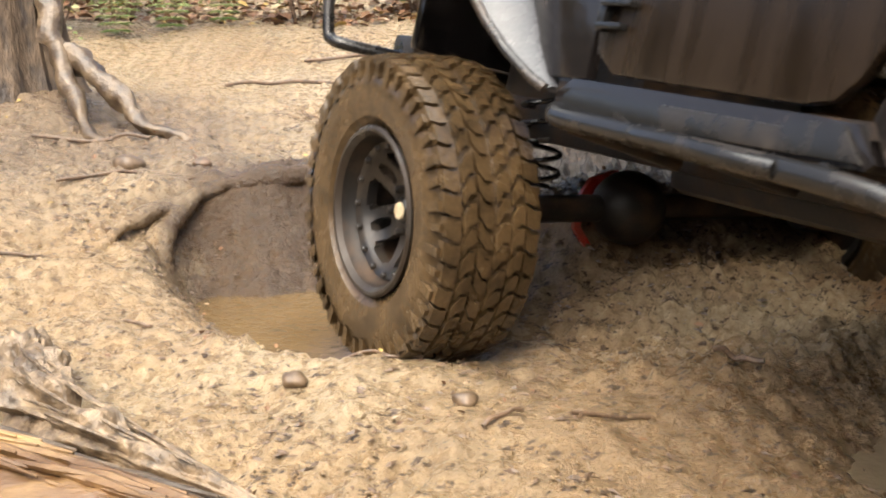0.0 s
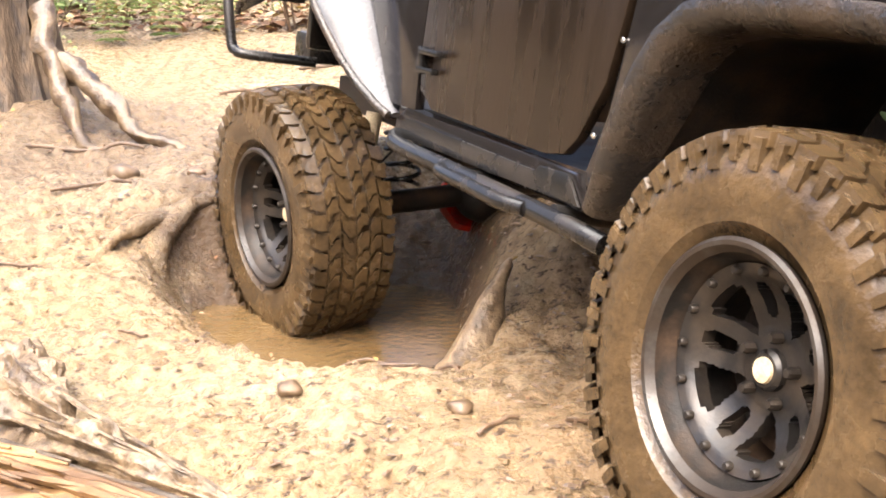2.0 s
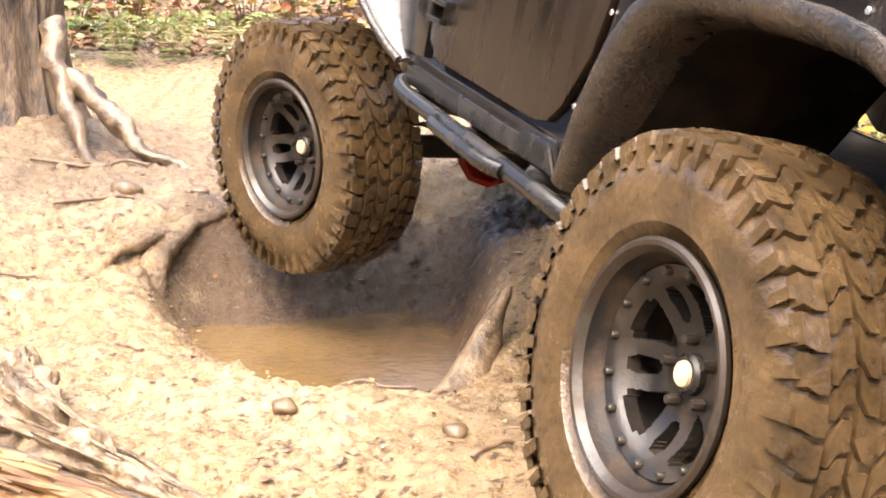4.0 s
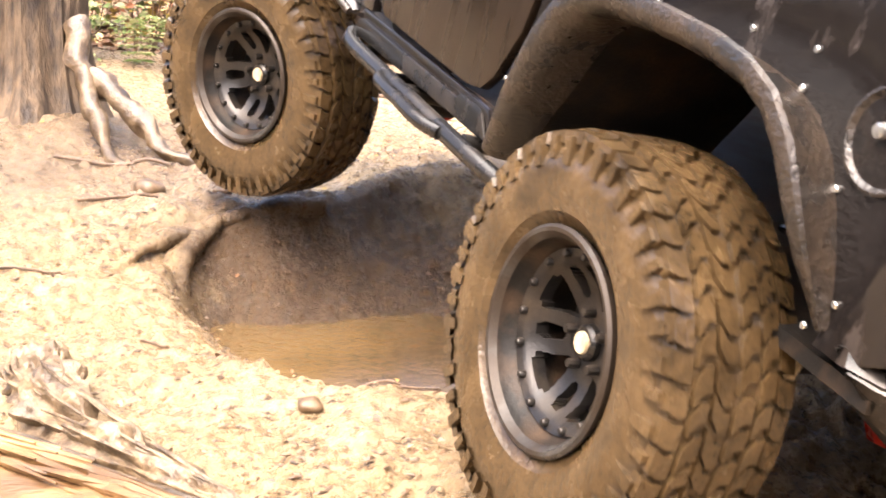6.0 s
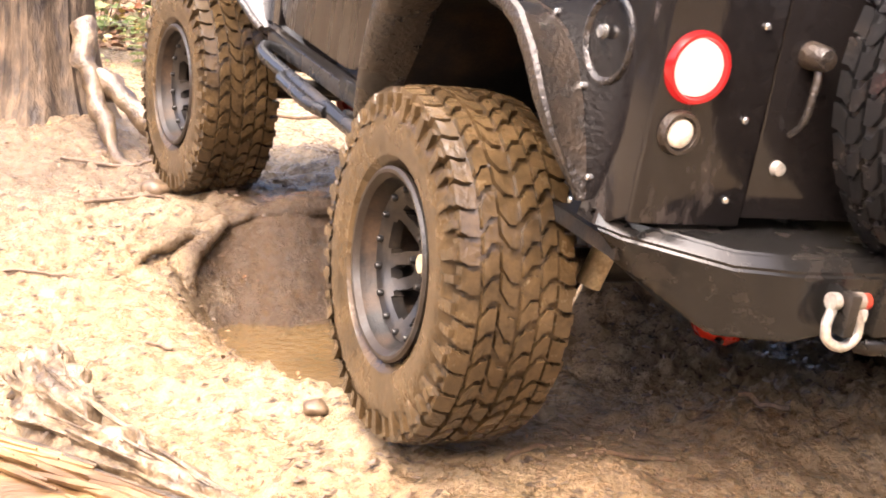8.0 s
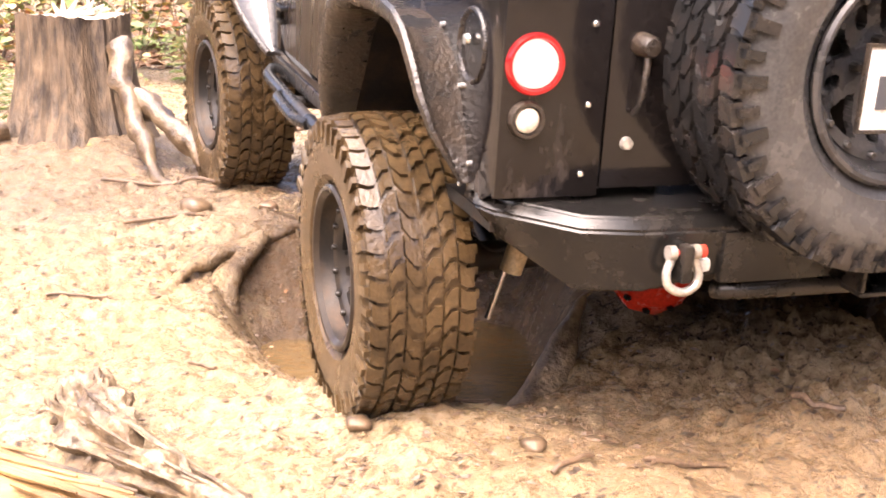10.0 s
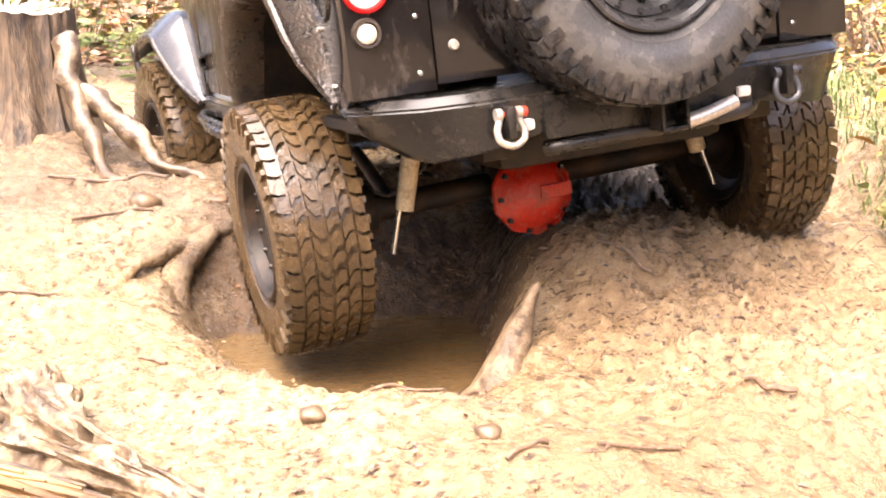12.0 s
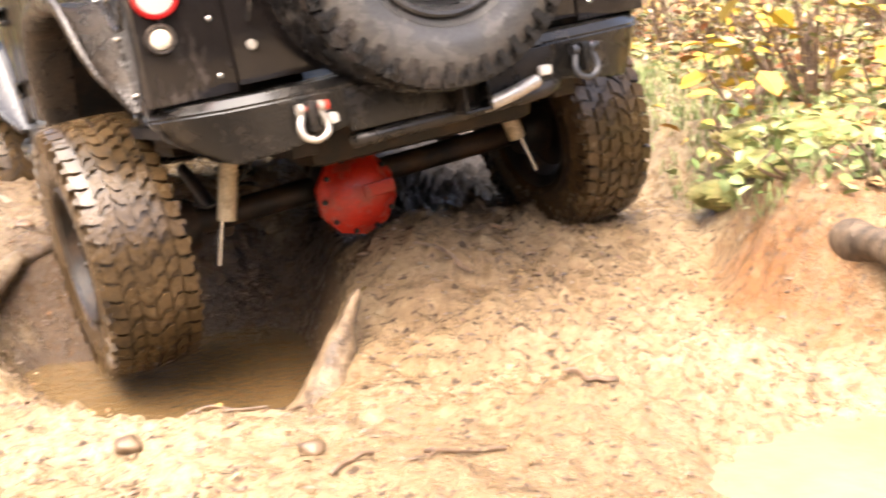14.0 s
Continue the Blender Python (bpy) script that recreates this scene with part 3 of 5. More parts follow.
def vehicle():
    car = new("off_road_vehicle")
    tagged(car, "black two-door off-road vehicle, wet and coated in mud", "vehicle")
    X = 0.785
    for s in (-1, 1):
        fix = (lambda b: b) if s < 0 else mirrored
        # rear quarter with the wheel arch cut out of it
        arch = [(y, z) for y, z in REAR_ARCH]
        out = arch + [(-0.425, 0.745), (-0.5, 0.745), (-0.6, 0.8), (-0.6, 1.36), (0.64, 1.36), (0.66, 1.1), (0.7, 0.86), (0.75, 0.735), (0.7, 0.66)]
        part("quarter_panel", fix(slab(bmesh.new(), out, -X, -X + 0.03, 0.004)), PAINT, car)
        part("rear_flare", fix(sweep(bmesh.new(), REAR_ARCH, FLARE, True, 0.775, REAR_WIDTH)), PLASTIC, car, "wet black plastic wheel-arch flare")
        bm = bmesh.new()
        sweep(bm, [(y, z) for y, z in REAR_ARCH], [(0.3, 0.0), (X, 0.0), (X, 0.008), (0.3, 0.008)])
        part("wheel_well", fix(bm), UNDER, car)
        # door, hinges and rocker
        door = [(0.79, 0.80), (0.84, 0.755), (0.92, 0.742), (1.52, 0.755), (1.6, 0.8), (1.62, 0.9), (1.6, 1.37), (0.655, 1.37), (0.675, 1.12), (0.715, 0.93)]
        dr = part("door", fix(slab(bmesh.new(), door, -X - 0.006, -X + 0.024, 0.008)), DOORPAINT, car, "mud-filmed black door")
        for z0 in (0.9, 1.2):
            bm = bmesh.new()
            box(bm, -X - 0.035, -X, 1.47, 1.585, z0, z0 + 0.016, 0.004)
            box(bm, -X - 0.03, -X, 1.5, 1.6, z0 - 0.05, z0 - 0.034, 0.004)
            box(bm, -X - 0.028, -X - 0.004, 1.57, 1.6, z0 - 0.055, z0 + 0.02, 0.006)
            part("hinge", fix(bm), STEEL, dr)
        part("rocker_panel", fix(slab(bmesh.new(), [(0.72, 0.66), (0.78, 0.722), (0.9, 0.728), (1.68, 0.738), (1.74, 0.70), (1.74, 0.655), (0.74, 0.645)], -X - 0.002, -X + 0.05, 0.004)), PAINT, car)
        part("sill_guard", fix(slab(bmesh.new(), [(0.74, 0.655), (0.8, 0.718), (0.92, 0.715), (0.94, 0.7), (1.66, 0.712), (1.7, 0.69), (1.7, 0.655)], -X - 0.012, -X - 0.003, 0.003)), STEEL, car)
        # cowl side and front fender
        part("cowl_panel", fix(slab(bmesh.new(), [(1.63, 0.74), (1.8, 0.735), (1.86, 0.8), (1.98, 0.98), (2.04, 1.06), (2.04, 1.32), (1.61, 1.36), (1.635, 0.9)], -X, -X + 0.03, 0.004)), PAINT, car)
        fl = [(y, z - 0.012) for y, z in FRONT_ARCH]
        part("front_flare", fix(sweep(bmesh.new(), fl, FRONT_FLARE, True, 0.785, FRONT_WIDTH)), SKYGREY, car, "wet front flare, its grey is the sky's reflection put into the colour")
        lip = sweep(bmesh.new(), fl, [(0.916, -0.105)], False, 0.785, FRONT_WIDTH)
        edge = [v.co.copy() for v in lip.verts]
        lip.free()
        part("flare_edge", fix(tube(bmesh.new(), edge, 0.013, 10)), PLASTIC, car, "black rolled flare edge")
        part("front_fender", fix(slab(bmesh.new(), [(2.04, 1.05), (2.16, 1.13), (2.5, 1.15), (2.9, 1.1), (2.9, 1.2), (2.04, 1.3)], -0.66, -0.6, 0.004)), PAINT, car)
        # rock slider with its kicked-out second tube and brackets
        main = smooth_line([(-0.80, 1.70, 0.655), (-0.825, 1.62, 0.64), (-0.83, 1.3, 0.632), (-0.83, 0.9, 0.622), (-0.82, 0.7, 0.612), (-0.8, 0.62, 0.6)], 5)
        part("rock_slider", fix(tube(bmesh.new(), main, 0.024, 14)), STEEL, car, "wet black steel slider tube")
        kick = smooth_line([(-0.85, 1.3, 0.634), (-0.868, 1.26, 0.63), (-0.875, 1.1, 0.628), (-0.872, 0.96, 0.622), (-0.845, 0.88, 0.62)], 5)
        part("slider_step", fix(tube(bmesh.new(), kick, 0.019, 12)), STEEL, car)
        for y in (0.8, 1.2, 1.6):
            part("slider_bracket", fix(tube(bmesh.new(), [(-0.82, y, 0.63), (-0.5, y, 0.6)], 0.02, 10)), UNDER, car)
        # row of riveted studs
        studs = [(0.68, 1.025), (0.735, 0.815), (0.242, 1.12), (-0.05, 1.15), (-0.216, 1.161), (-0.214, 1.096), (-0.36, 0.98), (-0.444, 0.823), (-0.40, 0.765)]
        stud = None
        for y, z in studs:
            if stud is None:
                stud = part("stud", bolt_mesh(0.007, 0.006), CHROME, car)
                stud.location = (s * X, y, z) if s < 0 else (X, y, z)
                if s > 0:
                    stud.rotation_euler = (0, 0, math.pi)
            else:
                o = new("stud", stud.data)
                o.parent, o.location, o.rotation_euler = car, (s * X, y, z), stud.rotation_euler
        # tail light and reversing light
        for (x, z, r, mat, rm, nm) in ((-0.716, 1.072, 0.052, LAMP_ON, LAMP_RING, "tail_light"), (-0.726, 0.956, 0.028, REFLECTOR, PLASTIC, "reversing_light")):
            bm = bmesh.new()
            lathe(bm, [(r, -0.612), (r + 0.003, -0.622), (r + 0.009, -0.622), (r + 0.013, -0.61), (r + 0.013, -0.59)], 36, "y")
            bmesh.ops.translate(bm, vec=(x, 0, z), verts=bm.verts)
            bez = part(nm, fix(bm), rm, car, "round red tail light, lit" if r > 0.05 else "small round pale reversing light")
            bm = bmesh.new()
            lathe(bm, [(0.0, -0.626), (r * 0.6, -0.624), (r * 0.95, -0.616), (r, -0.6)], 32, "y")
            bmesh.ops.translate(bm, vec=(x, 0, z), verts=bm.verts)
            part("lens", fix(bm), mat, bez)
        # corner armour on the back
        bm = bmesh.new()
        box(bm, -X, -0.545, -0.605, -0.585, 0.785, 1.36, 0.006)
        part("corner_panel", fix(bm), PAINT, car)
        for x, z in ((-0.586, 1.155), (-0.587, 0.986), (-0.59, 0.836)):
            o = new("stud", stud.data)
            o.parent, o.location, o.rotation_euler = car, (s * -x if s > 0 else x, -0.605, z), (0, 0, math.pi / 2)
    # fuel filler on the driver's side
    bm = bmesh.new()
    lathe(bm, [(0.0, 0.008), (0.07, 0.008), (0.074, 0.004), (0.078, 0.001), (0.083, 0.002), (0.085, 0.01)], 40)
    for v in bm.verts:
        v.co = Vector((v.co.x - X - 0.008, v.co.y - 0.42, v.co.z + 1.08))
    cap = part("fuel_filler", bm, PLASTIC, car, "round black fuel filler with a dished cap")
    bm = bmesh.new()
    lathe(bm, [(0.0, -0.012), (0.012, -0.01), (0.014, 0.0)], 16)
    bmesh.ops.translate(bm, vec=(-X - 0.006, -0.41, 1.092), verts=bm.verts)
    part("filler_lock", bm, CHROME, cap)
    # tailgate
    bm = bmesh.new()
    box(bm, -0.54, 0.54, -0.6, -0.57, 0.8, 1.36, 0.006)
    tg = part("tailgate", bm, PAINT, car, "black tailgate with streaked wet mud")
    bm = bmesh.new()
    tube(bm, smooth_line([(-0.472, -0.61, 1.112), (-0.474, -0.637, 1.085), (-0.48, -0.637, 1.0), (-0.484, -0.612, 0.965)], 4), [0.009] * 4 + [0.008] * 5 + [0.007] * 4, 10)
    head = bmesh.new()
    lathe(head, [(0.0, -0.655), (0.018, -0.652), (0.024, -0.64), (0.026, -0.6)], 20, "y")
    bmesh.ops.translate(head, vec=(-0.472, 0, 1.113), verts=head.verts)
    part("latch_button", head, PLASTIC, tg)
    part("latch", bm, PLASTIC, tg)
    bm = bmesh.new()
    lathe(bm, [(0, -0.615), (0.012, -0.613), (0.015, -0.6)], 20, "y")
    bmesh.ops.translate(bm, vec=(-0.486, 0, 0.9), verts=bm.verts)
    part("gate_lock", bm, BARE, tg)
    for k, (x, z) in enumerate(((-0.37, 1.15), (-0.36, 1.06), (-0.33, 0.97), (-0.3, 0.9), (-0.37, 1.24))):
        o = new("stud", stud.data)
        o.parent, o.location, o.rotation_euler = car, (x, -0.602, z), (0, 0, math.pi / 2)
    bm = bmesh.new()
    box(bm, -0.335, -0.3, -0.64, -0.6, 1.1, 1.15, 0.008)
    part("side_marker", bm, MARKER, tg, "small red marker lens")
    for x0, x1 in ((-0.54, -0.1), (0.12, 0.54)):
        bm = bmesh.new()
        box(bm, x0, x1, -0.612, -0.598, 1.28, 1.31, 0.005)
        part("gate_trim", bm, PLASTIC, tg)
    # spare wheel on its carrier
    sp = wheel(car, "spare_wheel", False, "spare wheel bolted to the tailgate")
    sp.matrix_basis = pose(-0.045, -0.80, 1.105, 0, 0, 90) @ pose(0, 0, 0, 20, 0, 0)
    bm = bmesh.new()
    box(bm, -0.23, 0.14, -0.68, -0.6, 0.98, 1.23, 0.02)
    part("spare_carrier", bm, STEEL, car)
    bm = bmesh.new()
    box(bm, -0.195, 0.125, -0.982, -0.978, 1.01, 1.17, 0.0015)
    plate = part("licence_plate", bm, WHITE, car, "white licence plate with plain bars")
    for k in range(6):
        bm = bmesh.new()
        box(bm, -0.165 + 0.045 * k, -0.139 + 0.045 * k, -0.986, -0.9825, 1.05, 1.115)
        part("plate_bar", bm, BLUEBAR, plate, "", False)
    for x0, x1, z0, z1, ink in ((-0.13, -0.02, 1.14, 1.149, BLUEBAR), (0.01, 0.06, 1.14, 1.149, REDLENS), (-0.13, 0.06, 1.024, 1.031, BLUEBAR)):
        bm = bmesh.new()
        box(bm, x0, x1, -0.986, -0.9825, z0, z1)
        part("plate_bar", bm, ink, plate, "", False)
    bm = bmesh.new()
    for x0, x1, z0, z1 in ((-0.2, 0.13, 1.17, 1.177), (-0.2, 0.13, 1.003, 1.01), (-0.202, -0.195, 1.003, 1.177), (0.125, 0.132, 1.003, 1.177)):
        box(bm, x0, x1, -0.987, -0.976, z0, z1, 0.002)
    part("plate_frame", bm, PLASTIC, plate, "thin black plate frame")
    bm = bmesh.new()
    box(bm, -0.1, 0.04, -0.975, -0.93, 1.03, 1.15, 0.01)
    part("plate_bracket", bm, STEEL, plate)
    bumper(car)
    underbody(car)
    cab(car)
    return car


def bumper(car):
    """Plate-steel bumper: deep wings, a narrow middle and a bent lower tube."""
    bm = bmesh.new()
    half_top = [(-0.80, -0.52), (-0.778, -0.575), (-0.64, -0.735), (-0.52, -0.765), (-0.30, -0.77)]
    half_low = [(-0.53, 0.735), (-0.57, 0.69), (-0.69, 0.602), (-0.765, 0.618), (-0.755, 0.65)]
    top = half_top + [(-x, y) for x, y in half_top[::-1]]
    low = half_low + half_low[::-1]
    a = [bm.verts.new((x * 0.98, y + 0.02, 0.776)) for x, y in top]
    b = [bm.verts.new((x, y, 0.75)) for x, y in top]
    c = [bm.verts.new((x * 0.965, y2, z)) for (x, y), (y2, z) in zip(top, low)]
    d = [bm.verts.new((x * 0.965, -0.5, z)) for (x, y), (y2, z) in zip(top, low)]
    e = [bm.verts.new((x, -0.48, 0.777)) for x, y in top]
    rows = [a, b, c, d, e]
    for k in range(5):
        p, q = rows[k], rows[(k + 1) % 5]
        for i in range(9):
            if k in (1, 2) and i == 4:
                continue
            bm.faces.new((p[i], p[i + 1], q[i + 1], q[i]))
    bmesh.ops.recalc_face_normals(bm, faces=bm.faces)
    es = [ed for ed in bm.edges if len(ed.link_faces) == 2 and ed.calc_face_angle(0) > 0.5]
    bmesh.ops.bevel(bm, geom=es, offset=0.006, segments=2, affect="EDGES")
    bp = part("rear_bumper", bm, STEEL, car, "black plate-steel rear bumper, scuffed and wet")
    bm = bmesh.new()
    box(bm, -0.32, 0.32, -0.775, -0.745, 0.63, 0.745, 0.006)
    part("centre_plate", bm, STEEL, bp)
    part("lower_tube", tube(bmesh.new(), smooth_line([(-0.3, -0.72, 0.6), (-0.26, -0.75, 0.605), (0.0, -0.77, 0.612), (0.2, -0.78, 0.618), (0.3, -0.77, 0.628), (0.34, -0.74, 0.64)], 5), 0.022, 12), STEEL, bp)
    bm = bmesh.new()
    for x0, x1, z0, z1 in ((-0.02, 0.065, 0.69, 0.7), (-0.02, 0.065, 0.61, 0.62), (-0.02, -0.01, 0.62, 0.69), (0.055, 0.065, 0.62, 0.69)):
        box(bm, x0, x1, -0.86, -0.7, z0, z1, 0.003)
    part("hitch_receiver", bm, STEEL, bp, "square steel hitch receiver")
    part("steel_bar", tube(bmesh.new(), [(0.07, -0.80, 0.618), (0.15, -0.81, 0.634), (0.245, -0.8, 0.655)], [0.02, 0.02, 0.02], 12), BARE, bp, "bare bright bent bar")
    for x, tone in ((-0.435, BARE), (0.41, SKYGREY)):
        bm = bmesh.new()
        box(bm, x - 0.012, x + 0.012, -0.83, -0.73, 0.655, 0.735, 0.005)
        part("shackle_tab", bm, STEEL, bp)
        pts = [(x + 0.8 * dx, y, 0.718 + 0.8 * dz) for dx, y, dz in ((-0.036, -0.802, 0), (-0.036, -0.805, -0.025), (-0.047, -0.81, -0.055), (-0.04, -0.815, -0.088), (0, -0.818, -0.106), (0.04, -0.815, -0.088), (0.047, -0.81, -0.055), (0.036, -0.805, -0.025), (0.036, -0.802, 0))]
        sh = part("shackle", tube(bmesh.new(), smooth_line(pts, 4), 0.0095, 12), tone, bp, "galvanised bow shackle" if x < 0 else "dark grey bow shackle")
        bm = bmesh.new()
        lathe(bm, [(0.0, -0.036), (0.008, -0.036), (0.008, 0.036), (0.014, 0.038), (0.015, 0.05), (0.0, 0.052)], 16)
        bmesh.ops.translate(bm, vec=(x, -0.803, 0.716), verts=bm.verts)
        part("shackle_pin", bm, RED if x < 0 else STEEL, sh, "red shackle pin" if x < 0 else "")
        for k in (-1, 1):
            bm = bmesh.new()
            c = x + k * 0.028
            lathe(bm, [(0.0, c - 0.009), (0.016, c - 0.008), (0.016, c + 0.008), (0.0, c + 0.009)], 16)
            for v in bm.verts:
                v.co.y, v.co.z = v.co.y - 0.803, v.co.z + 0.716
            part("shackle_eye", bm, tone, sh)
    for x in (-0.375, 0.29):
        bm = bmesh.new()
        box(bm, x - 0.022, x + 0.022, -0.787, -0.755, 0.662, 0.692, 0.01)
        part("bumper_lamp", bm, WHITE, bp, "small clear bumper lamp")


def underbody(car):
    for s in (-1, 1):
        bm = bmesh.new()
        box(bm, s * 0.42 - 0.04, s * 0.42 + 0.04, -0.66, 3.0, 0.58, 0.7, 0.01)
        part("frame_rail", bm, UNDER, car)
    bm = bmesh.new()
    box(bm, -0.77, 0.77, -0.56, 1.76, 0.7, 0.73, 0.0)
    part("floor_pan", bm, UNDER, car)
    bm = bmesh.new()
    box(bm, -0.45, 0.45, 0.72, 1.7, 0.53, 0.64, 0.04)
    part("skid_plate", bm, UNDER, car)
    bm = bmesh.new()
    box(bm, -0.35, 0.4, -0.5, -0.25, 0.52, 0.66, 0.04)
    part("muffler", bm, UNDER, car)
    bm = bmesh.new()
    box(bm, -0.3, 0.3, 2.1, 2.9, 0.62, 1.1, 0.05)
    part("engine_block", bm, UNDER, car)
    part("drive_shaft", tube(bmesh.new(), [(-0.12, 0.15, 0.45), (0.0, 1.0, 0.56)], 0.03, 12), UNDER, car)


def cab(car):
    """Unseen hood, windscreen and hardtop, added to close the vehicle above the lower body and to block light."""
    bm = bmesh.new()
    box(bm, -0.62, 0.62, 2.0, 3.02, 1.12, 1.32, 0.04)
    part("hood", bm, PAINT, car)
    bm = bmesh.new()
    box(bm, -0.6, 0.6, 3.0, 3.06, 0.78, 1.28, 0.03)
    part("grille", bm, PAINT, car)
    bm = bmesh.new()
    box(bm, -0.70, 0.70, -0.59, 1.55, 1.362, 1.9, 0.06)
    part("hardtop", bm, PLASTIC, car, "unseen black top, added to close the vehicle and shade what is below")
    bm = bmesh.new()
    box(bm, -0.72, 0.72, -0.55, 1.6, 1.3, 1.36, 0.02)
    part("belt_rail", bm, PAINT, car)
    # front bumper with hooped side bars
    bm = bmesh.new()
    box(bm, -0.55, 0.55, 3.12, 3.3, 0.72, 0.84, 0.02)
    part("front_bumper", bm, STEEL, car)
    for s in (-1, 1):
        hoop = [(s * 0.6, 3.15, 0.98), (s * 0.84, 3.13, 0.98), (s * 0.89, 3.12, 0.965), (s * 0.9, 3.1, 0.93), (s * 0.885, 3.06, 0.78), (s * 0.875, 3.04, 0.755), (s * 0.84, 2.99, 0.745), (s * 0.6, 2.9, 0.745)]
        part("side_hoop", tube(bmesh.new(), smooth_line(hoop, 5), 0.02, 12), STEEL, car, "black tubular side hoop")


def axle(car, name, front):
    """A live axle about its middle, with diff, shocks' lower ends and links."""
    ax = new(name)
    ax.parent = car
    part("axle_tube", tube(bmesh.new(), [(-0.7, 0, 0), (0.7, 0, 0)], 0.042, 16), UNDER, ax)
    bm = bmesh.new()
    bmesh.ops.create_uvsphere(bm, u_segments=24, v_segments=14, radius=0.115)
    for v in bm.verts:
        v.co = Vector((v.co.x * 1.05 - 0.08, v.co.y * 0.95, v.co.z))
    part("diff_housing", bm, UNDER, ax)
    s = 1 if front else -1
    bm = bmesh.new()
    lathe(bm, [(0.0, s * 0.175), (0.06, s * 0.172), (0.1, s * 0.15), (0.128, s * 0.11), (0.14, s * 0.105), (0.142, s * 0.085), (0.12, s * 0.08)], 10, "y")
    bmesh.ops.rotate(bm, matrix=Matrix.Rotation(math.radians(18), 3, "Y"), verts=bm.verts)
    bmesh.ops.translate(bm, vec=(-0.08, 0, -0.035), verts=bm.verts)
    cover = part("diff_cover", bm, RED, ax, "red ten-sided differential cover, mud-spotted")
    bm = bmesh.new()
    box(bm, -0.055, 0.055, s * 0.172, s * 0.18, -0.02, 0.025, 0.006)
    bmesh.ops.translate(bm, vec=(-0.03, 0, -0.03), verts=bm.verts)
    part("cover_badge", bm, RED, cover)
    b0 = None
    for k in range(10):
        a = k / 10 * 2 * math.pi
        at = (-0.08 + 0.122 * math.cos(a), s * 0.115, -0.035 + 0.122 * math.sin(a))
        if b0 is None:
            b0 = part("cover_bolt", bolt_mesh(0.009, 0.02), STEEL, cover)
            b0.rotation_euler = (0, 0, math.pi / 2 if s < 0 else -math.pi / 2)
            b0.location = at
        else:
            o = new("cover_bolt", b0.data)
            o.parent, o.location, o.rotation_euler = cover, at, b0.rotation_euler
    for k in (-1, 1):
        rod = [(k * 0.585, s * 0.12, -0.13), (k * 0.53, s * 0.125, 0.05)]
        part("shock_rod", tube(bmesh.new(), rod, 0.009, 10), CHROME, ax)
        part("shock_body", tube(bmesh.new(), [(k * 0.53, s * 0.13, 0.0), (k * 0.45, s * 0.15, 0.3)], 0.03, 16), CREAM, ax, "cream shock absorber body")
        coil = [(k * 0.42 + 0.06 * math.cos(q), -s * 0.02 + 0.06 * math.sin(q), 0.06 + 0.28 * q / (10 * math.pi)) for q in np.linspace(0, 10 * math.pi, 90)]
        part("coil_spring", tube(bmesh.new(), coil, 0.008, 8), STEEL, ax)
        if not front:
            part("lower_link", tube(bmesh.new(), [(k * 0.5, 0, -0.05), (k * 0.42, -s * 0.7, 0.1)], 0.024, 10), UNDER, ax)
        bm = bmesh.new()
        lathe(bm, [(0.0, k * 0.6), (0.08, k * 0.6), (0.09, k * 0.64), (0.09, k * 0.7), (0.0, k * 0.7)], 20)
        part("knuckle", bm, UNDER, ax)
        hose = smooth_line([(k * 0.3, s * 0.05, 0.28), (k * 0.42, s * 0.12, 0.14), (k * 0.55, s * 0.1, 0.05), (k * 0.62, s * 0.05, 0.08)], 6)
        part("brake_hose", tube(bmesh.new(), hose, 0.005, 8), STEEL, ax)
    return ax


# ---- the ground ----
PIT = (-0.55, 3.98)
WATER_Z = -0.125


def lip_y(x):
    """The far brim of the pit: y of the brim over x."""
    return 4.43 + 0.62 * sstep(-0.85, -0.1, x) - 0.16 * sstep(-0.8, -1.25, x)


